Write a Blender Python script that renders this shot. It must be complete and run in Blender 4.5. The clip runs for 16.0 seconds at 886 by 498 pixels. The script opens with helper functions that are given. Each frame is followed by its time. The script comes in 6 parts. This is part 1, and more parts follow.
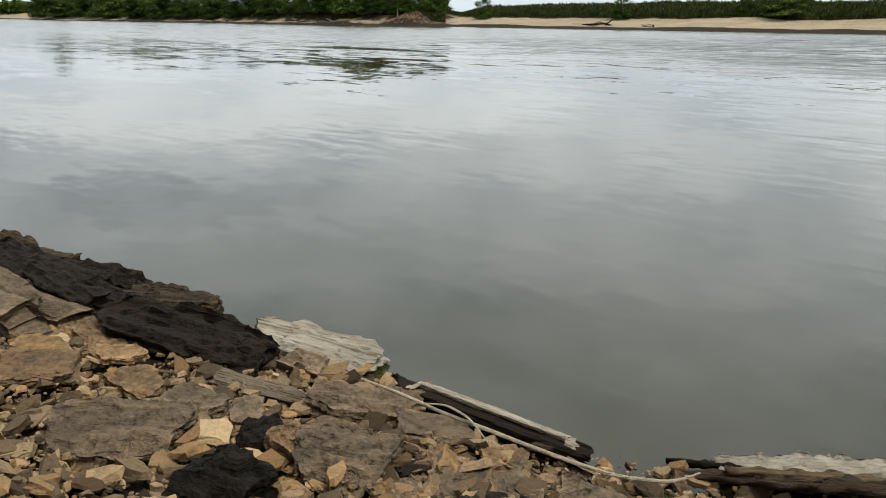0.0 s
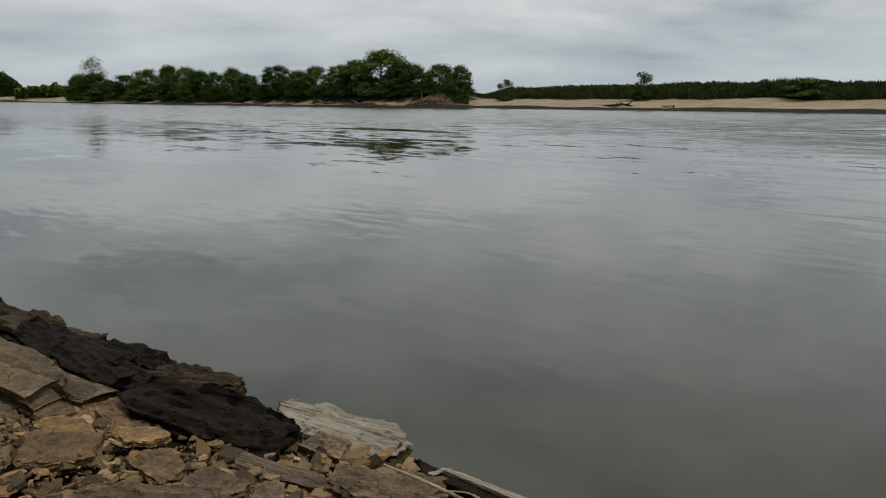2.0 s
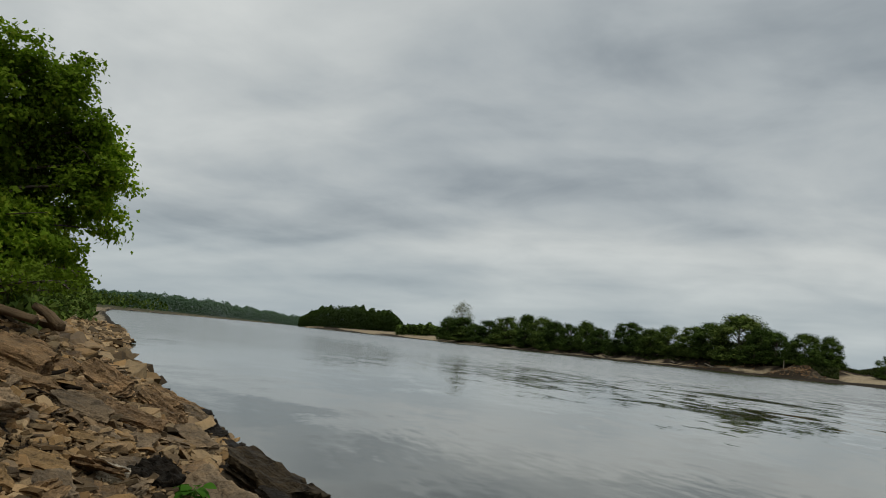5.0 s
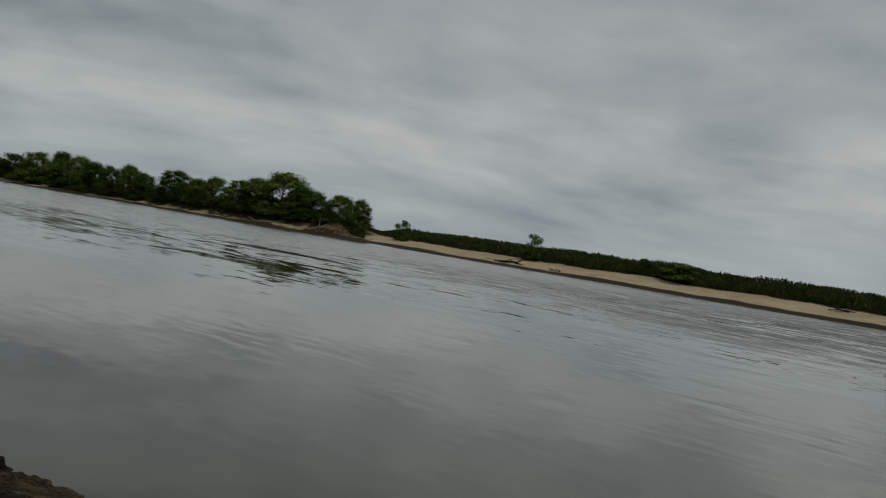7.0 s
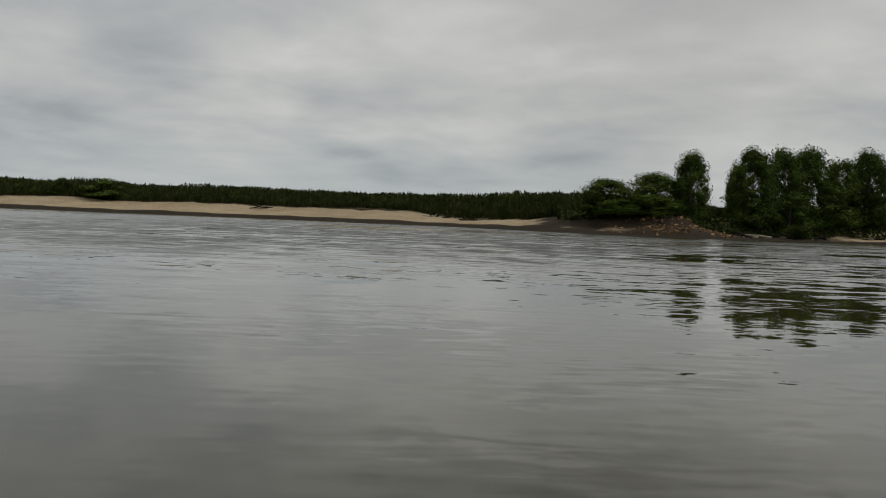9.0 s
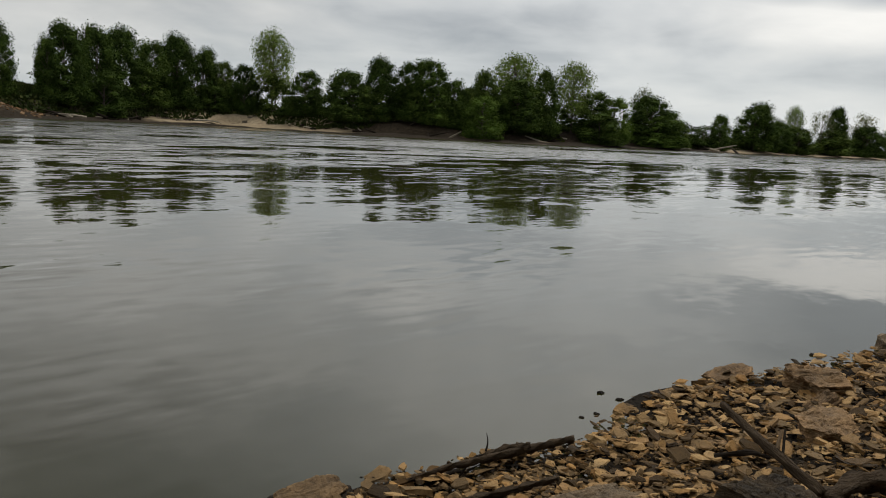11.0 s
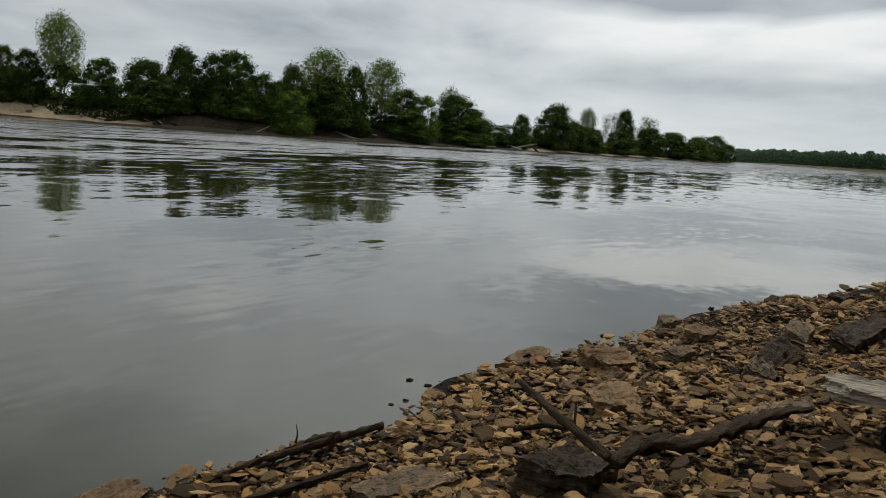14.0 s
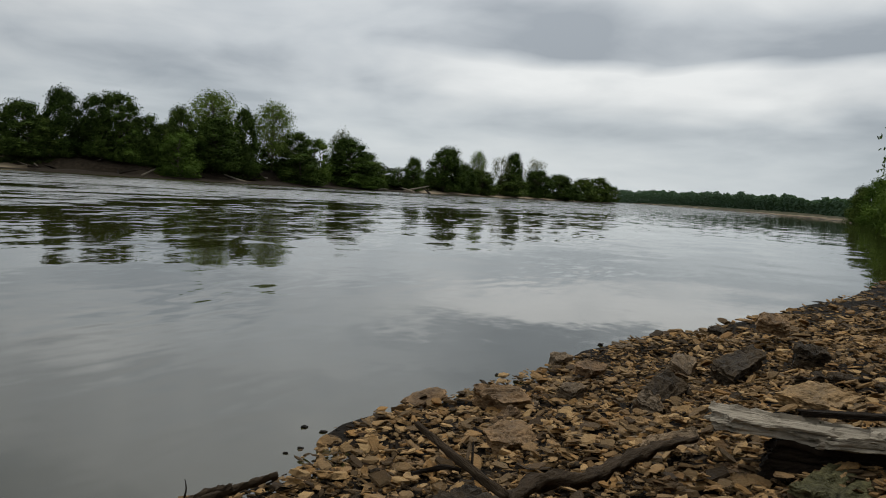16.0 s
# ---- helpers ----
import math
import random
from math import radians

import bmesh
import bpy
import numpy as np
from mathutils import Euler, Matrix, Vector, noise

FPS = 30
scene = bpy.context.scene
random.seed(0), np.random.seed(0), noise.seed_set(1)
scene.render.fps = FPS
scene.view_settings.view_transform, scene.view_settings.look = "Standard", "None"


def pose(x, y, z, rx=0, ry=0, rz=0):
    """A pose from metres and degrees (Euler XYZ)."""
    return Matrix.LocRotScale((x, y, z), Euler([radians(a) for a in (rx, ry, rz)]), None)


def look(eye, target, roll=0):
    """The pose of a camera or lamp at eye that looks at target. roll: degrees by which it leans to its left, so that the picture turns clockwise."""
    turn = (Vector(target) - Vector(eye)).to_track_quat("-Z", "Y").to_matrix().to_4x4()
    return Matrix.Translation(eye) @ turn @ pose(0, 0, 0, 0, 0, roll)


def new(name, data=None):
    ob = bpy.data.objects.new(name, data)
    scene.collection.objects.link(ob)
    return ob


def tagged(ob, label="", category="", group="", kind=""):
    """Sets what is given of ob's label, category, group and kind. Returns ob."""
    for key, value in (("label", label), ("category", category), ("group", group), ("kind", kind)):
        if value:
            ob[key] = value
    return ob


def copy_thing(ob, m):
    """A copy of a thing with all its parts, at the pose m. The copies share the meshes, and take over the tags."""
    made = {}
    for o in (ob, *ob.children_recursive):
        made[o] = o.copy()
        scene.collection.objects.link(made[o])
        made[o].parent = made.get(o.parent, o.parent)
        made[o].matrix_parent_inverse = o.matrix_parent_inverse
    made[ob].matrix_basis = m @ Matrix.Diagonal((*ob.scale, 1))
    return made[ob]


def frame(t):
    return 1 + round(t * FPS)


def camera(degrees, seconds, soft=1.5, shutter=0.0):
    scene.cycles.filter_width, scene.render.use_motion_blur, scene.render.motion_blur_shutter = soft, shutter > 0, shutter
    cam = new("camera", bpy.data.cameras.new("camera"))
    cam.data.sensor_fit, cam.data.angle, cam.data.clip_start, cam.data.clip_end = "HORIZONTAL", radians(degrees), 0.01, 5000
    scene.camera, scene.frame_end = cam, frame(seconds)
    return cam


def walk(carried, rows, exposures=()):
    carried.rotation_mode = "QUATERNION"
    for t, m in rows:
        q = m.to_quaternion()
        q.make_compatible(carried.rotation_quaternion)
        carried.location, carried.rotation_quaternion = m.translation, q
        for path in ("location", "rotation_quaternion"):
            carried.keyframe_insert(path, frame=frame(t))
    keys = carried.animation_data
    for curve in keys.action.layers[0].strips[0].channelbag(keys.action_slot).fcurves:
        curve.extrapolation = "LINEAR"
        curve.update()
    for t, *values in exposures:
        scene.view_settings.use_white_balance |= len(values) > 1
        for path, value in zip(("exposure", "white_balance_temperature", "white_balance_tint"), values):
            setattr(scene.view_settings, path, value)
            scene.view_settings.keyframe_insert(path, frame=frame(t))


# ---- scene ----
cam = camera(56.55, 16.0, 1.0)

# seconds and pose: standing on the stony bank, turning from across the river
# to upstream, then round past the far bank to downstream
PATH = [
    (0.0, pose(0.041, 0.016, 1.549, 74.54, -0.63, 0.17)),
    (0.5, pose(0.049, 0.008, 1.575, 76.76, -0.67, -0.76)),
    (1.0, pose(0.049, -0.004, 1.583, 79.48, -0.67, -1.75)),
    (1.5, pose(0.047, 0.015, 1.572, 79.49, -0.31, -2.42)),
    (2.0, pose(0.040, 0.006, 1.575, 79.92, -0.39, 1.75)),
    (2.1, pose(0.029, 0.014, 1.583, 80.57, -0.05, 6.50)),
    (2.2, pose(0.008, 0.006, 1.593, 81.13, 0.16, 11.62)),
    (2.3, pose(0.019, 0.007, 1.574, 81.45, 0.21, 16.43)),
    (2.4, pose(0.005, -0.002, 1.594, 81.64, 0.09, 21.00)),
    (2.5, pose(-0.011, 0.002, 1.597, 81.72, -0.48, 24.92)),
    (3.0, pose(-0.024, -0.025, 1.604, 84.86, -1.70, 29.07)),
    (3.5, pose(0.000, 0.000, 1.600, 85.96, -0.43, 28.49)),
    (4.0, pose(-0.003, -0.014, 1.609, 86.98, -0.69, 27.92)),
    (4.2, pose(-0.024, -0.031, 1.639, 89.14, -2.56, 27.82)),
    (6.3, pose(0.001, -0.012, 1.607, 99.32, -6.19, 16.69)),
    (6.5, pose(0.002, -0.011, 1.607, 95.60, -7.69, 7.95)),
    (6.6, pose(0.003, -0.011, 1.606, 93.83, -7.94, 4.78)),
    (7.0, pose(0.004, -0.011, 1.606, 90.05, -9.26, -5.50)),
    (7.3, pose(0.006, -0.010, 1.605, 89.33, -9.16, -13.74)),
    (7.5, pose(0.007, -0.010, 1.605, 89.77, -8.37, -18.76)),
    (8.0, pose(0.009, -0.009, 1.604, 88.24, -4.68, -27.12)),
    (8.5, pose(0.011, -0.007, 1.603, 87.79, -2.22, -33.68)),
    (9.0, pose(0.020, 0.000, 1.608, 87.88, -2.33, -44.04)),
    (9.2, pose(0.026, 0.008, 1.615, 87.88, -1.94, -57.38)),
    (9.3, pose(0.030, 0.014, 1.622, 87.62, -2.55, -64.66)),
    (9.4, pose(0.034, 0.020, 1.628, 87.16, -2.92, -71.42)),
    (9.5, pose(0.037, 0.024, 1.632, 85.66, -2.96, -76.95)),
    (9.6, pose(0.039, 0.028, 1.635, 82.55, -3.51, -80.40)),
    (9.8, pose(0.041, 0.034, 1.637, 82.12, -3.65, -83.59)),
    (10.0, pose(0.042, 0.037, 1.638, 81.64, -3.65, -85.49)),
    (10.2, pose(0.040, 0.037, 1.638, 81.51, -3.62, -86.00)),
    (12.5, pose(0.024, -0.002, 1.598, 81.57, -3.02, -97.19)),
    (13.0, pose(0.023, -0.003, 1.603, 81.26, -3.56, -98.43)),
    (13.5, pose(0.005, -0.000, 1.600, 81.29, -3.81, -99.60)),
    (14.0, pose(-0.001, 0.005, 1.600, 82.42, -4.12, -102.02)),
    (14.2, pose(0.004, 0.005, 1.595, 84.73, -4.64, -107.12)),
    (14.3, pose(0.014, 0.013, 1.592, 85.78, -4.63, -109.31)),
    (14.5, pose(-0.003, 0.001, 1.600, 85.88, -4.46, -110.08)),
    (15.0, pose(0.000, 0.000, 1.600, 85.82, -4.06, -109.82)),
    (15.5, pose(0.003, -0.000, 1.598, 85.80, -3.82, -109.66)),
    (16.0, pose(-0.001, 0.005, 1.600, 85.86, -3.90, -109.46)),
]
EXPOSURES = [(0.0, 0.97, 6500.0, 7.0), (0.6, 0.46, 6500.0, 7.0), (1.2, 0.2, 6500.0, 7.0), (2.0, 0.17, 6500.0, 7.0), (2.6, 0.2, 6500.0, 7.0), (3.4, 0.36, 6500.0, 7.0), (4.2, 0.3, 6500.0, 6.0), (6.3, -0.34, 6500.0, 4.0), (7.5, -0.38, 6600.0, 6.0), (8.3, -0.22, 6750.0, 8.0), (9.0, -0.03, 6800.0, 8.0), (9.6, 0.2, 6800.0, 8.0), (10.2, 0.24, 6800.0, 9.0), (12.4, 0.26, 6500.0, 9.0), (13.2, 0.22, 6450.0, 8.0), (14.0, 0.14, 6450.0, 8.0), (14.6, 0.04, 6420.0, 8.0), (16.0, 0.08, 6420.0, 8.0)]
walk(cam, PATH, EXPOSURES)

# ---- light ----
SUN_AZ, SUN_EL = 128.0, 66.0            # behind the cloud, downstream
world = bpy.data.worlds.new("overcast_sky")
scene.world = world
world.use_nodes = True
wt = world.node_tree
wt.nodes.clear()


def wnode(kind, **values):
    n = wt.nodes.new(kind)
    for key, value in values.items():
        n.inputs[int(key[1:]) if key[0] == "i" and key[1:].isdigit() else key].default_value = value
    return n


def wmath(op, a, b=None):
    n = wt.nodes.new("ShaderNodeMath")
    n.operation = op
    for i, v in enumerate((a, b)):
        if v is None:
            continue
        if isinstance(v, (int, float)):
            n.inputs[i].default_value = v
        else:
            wt.links.new(v, n.inputs[i])
    return n.outputs[0]


def wramp(value, stops):
    n = wt.nodes.new("ShaderNodeValToRGB")
    wt.links.new(value, n.inputs[0])
    while len(n.color_ramp.elements) < len(stops):
        n.color_ramp.elements.new(0.5)
    for e, (p, c) in zip(n.color_ramp.elements, stops):
        e.position, e.color = p, (*c, 1)
    return n.outputs[0]


def wmix(kind, fac, a, b):
    n = wt.nodes.new("ShaderNodeMix")
    n.data_type, n.blend_type = "RGBA", kind
    if isinstance(fac, (int, float)):
        n.inputs[0].default_value = fac
    else:
        wt.links.new(fac, n.inputs[0])
    wt.links.new(a, n.inputs[6])
    if isinstance(b, tuple):
        n.inputs[7].default_value = (*b, 1)
    else:
        wt.links.new(b, n.inputs[7])
    return n.outputs[2]


sky = wt.nodes.new("ShaderNodeTexSky")
sky.sky_type, sky.sun_disc = "NISHITA", False
sky.sun_elevation, sky.sun_rotation = radians(SUN_EL), radians(SUN_AZ)
wcoord = wt.nodes.new("ShaderNodeTexCoord")
wsep = wt.nodes.new("ShaderNodeSeparateXYZ")
wt.links.new(wcoord.outputs["Generated"], wsep.inputs[0])
# the cloud deck as a plane overhead: towards the horizon its sheets draw together into bands
height = wmath("ADD", wmath("MAXIMUM", wsep.outputs[2], 0.0), 0.17)
wcomb = wt.nodes.new("ShaderNodeCombineXYZ")
wt.links.new(wmath("DIVIDE", wsep.outputs[0], height), wcomb.inputs[0])
wt.links.new(wmath("DIVIDE", wsep.outputs[1], height), wcomb.inputs[1])


def wnoise(rot, scale, detail, rough, loc=(0, 0, 0), distortion=0.0):
    m = wt.nodes.new("ShaderNodeMapping")
    m.inputs["Location"].default_value = loc
    m.inputs["Rotation"].default_value = (0, 0, radians(rot))
    m.inputs["Scale"].default_value = scale
    wt.links.new(wcomb.outputs[0], m.inputs[0])
    n = wnode("ShaderNodeTexNoise", Scale=1.0, Detail=detail, Roughness=rough, Distortion=distortion)
    wt.links.new(m.outputs[0], n.inputs["Vector"])
    return n.outputs["Fac"]


streaks = wnoise(-35, (0.42, 1.3, 1), 3.5, 0.45, (3.1, 1.7, 0), 0.3)
masses = wnoise(12, (0.62, 0.62, 1), 4.0, 0.5, (7.4, 2.2, 0), 0.35)
mottle = wnoise(10, (2.2, 2.2, 1), 5.0, 0.55, (1.3, 5.2, 0), 0.3)
upriver = wt.nodes.new("ShaderNodeVectorMath")
upriver.operation = "DOT_PRODUCT"
wt.links.new(wcoord.outputs["Generated"], upriver.inputs[0])
upriver.inputs[1].default_value = (math.sin(radians(-40)), math.cos(radians(-40)), 0.0)
combed = wramp(upriver.outputs["Value"], [(0.0, (0.02,) * 3), (0.62, (0.08,) * 3), (0.90, (0.40,) * 3)])        # long streaks upstream, patches elsewhere
deck = wmath("ADD", wmath("MULTIPLY", streaks, combed), wmath("ADD", wmath("MULTIPLY", masses, wmath("SUBTRACT", 0.78, combed)), wmath("MULTIPLY", mottle, 0.22)))
# a long dark bank of cloud over a bright gap, towards the hidden sun
level = wmath("ADD", wsep.outputs[2], wmath("ADD", wmath("MULTIPLY", wmath("SUBTRACT", masses, 0.5), 0.05), wmath("MULTIPLY", wmath("SUBTRACT", streaks, 0.5), 0.07)))
lift = wramp(level, [(0.05, (0.5,) * 3), (0.085, (0.22,) * 3), (0.108, (0.34,) * 3), (0.135, (0.58,) * 3), (0.164, (0.66,) * 3), (0.180, (0.10,) * 3), (0.215, (0.12,) * 3), (0.26, (0.5,) * 3)])
side = wt.nodes.new("ShaderNodeVectorMath")
side.operation = "DOT_PRODUCT"
wt.links.new(wcoord.outputs["Generated"], side.inputs[0])
side.inputs[1].default_value = (math.sin(radians(131)), math.cos(radians(131)), 0.0)
mask = wramp(side.outputs["Value"], [(0.86, (0.0,) * 3), (0.95, (1.0,) * 3)])
deck = wmath("ADD", deck, wmath("MULTIPLY", mask, wmath("MULTIPLY", wmath("SUBTRACT", lift, 0.54), 0.50)))
cloud = wramp(deck, [(0.34, (0.225, 0.252, 0.288)), (0.45, (0.415, 0.438, 0.464)), (0.53, (0.535, 0.547, 0.558)), (0.66, (0.73, 0.728, 0.722))])
# the haze low over the horizon
low = wmath("SUBTRACT", 1.0, wmath("MINIMUM", wmath("MULTIPLY", wmath("MAXIMUM", wsep.outputs[2], 0.0), 8.0), 1.0))
sunward = wt.nodes.new("ShaderNodeVectorMath")
sunward.operation = "DOT_PRODUCT"
wt.links.new(wcoord.outputs["Generated"], sunward.inputs[0])
sunward.inputs[1].default_value = (math.sin(radians(SUN_AZ)), math.cos(radians(SUN_AZ)), 0.0)
haze = wramp(wmath("ADD", wmath("MULTIPLY", sunward.outputs["Value"], 0.5), 0.5), [(0.05, (0.375, 0.43, 0.485)), (0.45, (0.42, 0.475, 0.525)), (0.75, (0.52, 0.565, 0.60)), (1.0, (0.52, 0.565, 0.60))])
cloud = wmix("MIX", wmath("MULTIPLY", low, 0.8), cloud, haze)
# brighter cloud added above the view, on the sun's side, to lighten the river
glow_dir = Vector((math.sin(radians(SUN_AZ)) * math.cos(radians(36)), math.cos(radians(SUN_AZ)) * math.cos(radians(36)), math.sin(radians(36))))
wdot = wt.nodes.new("ShaderNodeVectorMath")
wdot.operation = "DOT_PRODUCT"
wt.links.new(wcoord.outputs["Generated"], wdot.inputs[0])
wdot.inputs[1].default_value = glow_dir
glow = wmath("MULTIPLY", wmath("POWER", wmath("MAXIMUM", wdot.outputs["Value"], 0.0), 8.0), 0.62)
cloud = wmix("ADD", glow, cloud, (0.45, 0.44, 0.42))
thin = wt.nodes.new("ShaderNodeVectorMath")
thin.operation = "DOT_PRODUCT"
wt.links.new(wcoord.outputs["Generated"], thin.inputs[0])
thin.inputs[1].default_value = (math.sin(radians(97)) * math.cos(radians(15)), math.cos(radians(97)) * math.cos(radians(15)), math.sin(radians(15)))
cloud = wmix("ADD", wmath("MULTIPLY", wmath("POWER", wmath("MAXIMUM", thin.outputs["Value"], 0.0), 22.0), 0.22), cloud, (0.5, 0.5, 0.5))
# cloud darkened above the view, over the far bank, to dim the mirrored river
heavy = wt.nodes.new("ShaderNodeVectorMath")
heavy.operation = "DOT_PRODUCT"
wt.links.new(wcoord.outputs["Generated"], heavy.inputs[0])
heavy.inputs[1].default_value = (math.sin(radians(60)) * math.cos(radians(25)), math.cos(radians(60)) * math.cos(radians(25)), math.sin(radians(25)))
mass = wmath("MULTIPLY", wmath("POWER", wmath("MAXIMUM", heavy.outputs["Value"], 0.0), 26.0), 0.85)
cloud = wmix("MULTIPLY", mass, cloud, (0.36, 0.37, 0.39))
clear = wt.nodes.new("ShaderNodeVectorMath")
clear.operation = "SCALE"
wt.links.new(sky.outputs[0], clear.inputs[0])
clear.inputs["Scale"].default_value = 0.06
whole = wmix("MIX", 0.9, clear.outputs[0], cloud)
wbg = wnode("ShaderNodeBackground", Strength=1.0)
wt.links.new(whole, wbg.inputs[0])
wout = wt.nodes.new("ShaderNodeOutputWorld")
wt.links.new(wbg.outputs[0], wout.inputs[0])

sun = new("sun", bpy.data.lights.new("sun", "SUN"))
sun.data.energy, sun.data.angle, sun.data.color = 1.5, radians(18), (1.0, 0.97, 0.92)
sa, se = radians(SUN_AZ), radians(SUN_EL)
sun.matrix_world = look((math.sin(sa) * math.cos(se) * 50, math.cos(sa) * math.cos(se) * 50, math.sin(se) * 50), (0, 0, 0))


# ---- materials ----
def material(name):
    m = bpy.data.materials.new(name)
    m.use_nodes = True
    m.node_tree.nodes.clear()
    return m, m.node_tree


def nd(nt, kind, **values):
    n = nt.nodes.new(kind)
    for key, value in values.items():
        n.inputs[key].default_value = value
    return n


def mathn(nt, op, a, b):
    n = nt.nodes.new("ShaderNodeMath")
    n.operation = op
    for i, v in enumerate((a, b)):
        if isinstance(v, (int, float)):
            n.inputs[i].default_value = v
        else:
            nt.links.new(v, n.inputs[i])
    return n.outputs[0]


def rampn(nt, value, stops):
    n = nt.nodes.new("ShaderNodeValToRGB")
    nt.links.new(value, n.inputs[0])
    while len(n.color_ramp.elements) < len(stops):
        n.color_ramp.elements.new(0.5)
    for e, (p, c) in zip(n.color_ramp.elements, stops):
        e.position = p
        e.color = (*c, 1) if isinstance(c, tuple) else (c, c, c, 1)
    return n.outputs[0]


def mixn(nt, fac, a, b, kind="MIX"):
    n = nt.nodes.new("ShaderNodeMix")
    n.data_type, n.blend_type = "RGBA", kind
    for i, v in ((0, fac), (6, a), (7, b)):
        if isinstance(v, (int, float)):
            n.inputs[i].default_value = v
        elif isinstance(v, tuple):
            n.inputs[i].default_value = (*v, 1)
        else:
            nt.links.new(v, n.inputs[i])
    return n.outputs[2]


def noisen(nt, coord, scale, detail=4.0, rough=0.55, stretch=(1, 1, 1), distortion=0.0):
    m = nt.nodes.new("ShaderNodeMapping")
    m.inputs["Scale"].default_value = stretch
    nt.links.new(coord, m.inputs[0])
    n = nd(nt, "ShaderNodeTexNoise", Scale=scale, Detail=detail, Roughness=rough, Distortion=distortion)
    nt.links.new(m.outputs[0], n.inputs["Vector"])
    return n.outputs["Fac"]


def finish(nt, colour, rough, bump=None, strength=0.5, distance=0.01, specular=0.4, extra=None):
    p = nd(nt, "ShaderNodeBsdfPrincipled")
    p.inputs["Specular IOR Level"].default_value = specular
    nt.links.new(colour, p.inputs["Base Color"])
    if isinstance(rough, (int, float)):
        p.inputs["Roughness"].default_value = rough
    else:
        nt.links.new(rough, p.inputs["Roughness"])
    if bump is not None:
        b = nd(nt, "ShaderNodeBump", Strength=strength, Distance=distance)
        nt.links.new(bump, b.inputs["Height"])
        nt.links.new(b.outputs[0], p.inputs["Normal"])
    o = nt.nodes.new("ShaderNodeOutputMaterial")
    nt.links.new(p.outputs[0], o.inputs[0])
    return p


def stone_material(name, tones, fine=1.0, layered=0.0, island=False):
    """Shale: each stone its own tone, with grain, stains and bedding lines."""
    m, nt = material(name)
    tc = nt.nodes.new("ShaderNodeTexCoord")
    geo = nt.nodes.new("ShaderNodeNewGeometry")
    info = nt.nodes.new("ShaderNodeObjectInfo")
    pick = geo.outputs["Random Per Island"] if island else info.outputs["Random"]
    step = 1.0 / max(1, len(tones) - 1)
    tone = rampn(nt, pick, [(i * step, c) for i, c in enumerate(tones)])
    coord = geo.outputs["Position"] if island else tc.outputs["Object"]
    grain = noisen(nt, coord, 55 * fine, 5, 0.65)
    stain = noisen(nt, coord, 6 * fine, 4, 0.6)
    bed = noisen(nt, coord, 5 * fine, 4, 0.6, (1, 1, 16))
    soft = 0.45 if island else 0.8
    c = mixn(nt, soft, tone, rampn(nt, stain, [(0.30, (0.34, 0.33, 0.32)), (0.46, (0.95, 0.93, 0.90)), (0.68, (1.38, 1.28, 1.14))]), "MULTIPLY")
    c = mixn(nt, soft, c, rampn(nt, grain, [(0.30, 0.32), (0.46, 0.92), (0.7, 1.3)]), "MULTIPLY")
    if layered:
        c = mixn(nt, mathn(nt, "MULTIPLY", rampn(nt, bed, [(0.36, 1.0), (0.5, 0.0)]), layered), c, (0.022, 0.02, 0.018))
        vor = nd(nt, "ShaderNodeTexVoronoi", Scale=7.0 * fine)
        vor.feature = "DISTANCE_TO_EDGE"
        warp = nt.nodes.new("ShaderNodeVectorMath")
        warp.operation = "MULTIPLY_ADD"
        wn = nd(nt, "ShaderNodeTexNoise", Scale=9.0 * fine, Detail=4.0)
        nt.links.new(coord, wn.inputs["Vector"])
        nt.links.new(wn.outputs["Color"], warp.inputs[0])
        warp.inputs[1].default_value = (0.22, 0.22, 0.22)
        nt.links.new(coord, warp.inputs[2])
        mp = nt.nodes.new("ShaderNodeMapping")
        mp.inputs["Scale"].default_value = (0.45, 1.3, 1.6)
        nt.links.new(warp.outputs[0], mp.inputs[0])
        nt.links.new(mp.outputs[0], vor.inputs["Vector"])
        crack = rampn(nt, vor.outputs["Distance"], [(0.0, 1.0), (0.02, 0.0)])
        crack = mathn(nt, "MULTIPLY", crack, rampn(nt, stain, [(0.5, 0.0), (0.64, 0.3)]))
        c = mixn(nt, crack, c, (0.015, 0.013, 0.011))
        bed = mathn(nt, "SUBTRACT", bed, crack)
        line = noisen(nt, coord, 6 * fine, 7, 0.72, (0.55, 1.2, 3.0), 0.7)
        c = mixn(nt, 1.0, c, rampn(nt, line, [(0.33, 0.10), (0.40, 0.90), (0.64, 1.22)]), "MULTIPLY")
        bed = mathn(nt, "ADD", bed, mathn(nt, "MULTIPLY", line, 1.6))
        if not island:          # convex edges lightened, standing in for the highlights on them
            edge_light = rampn(nt, mathn(nt, "ADD", geo.outputs["Pointiness"], mathn(nt, "MULTIPLY", mathn(nt, "SUBTRACT", grain, 0.5), 0.08)), [(0.515, 1.0), (0.60, 1.55)])
            c = mixn(nt, 1.0, c, edge_light, "MULTIPLY")
    h = mathn(nt, "ADD", mathn(nt, "MULTIPLY", grain, 0.6), mathn(nt, "ADD", stain, mathn(nt, "MULTIPLY", bed, 0.4 + layered)))
    finish(nt, c, rampn(nt, stain, [(0.3, 0.62), (0.7, 0.9)]), h, 1.0, (0.02 if island else 0.022) / fine, 0.12)
    return m


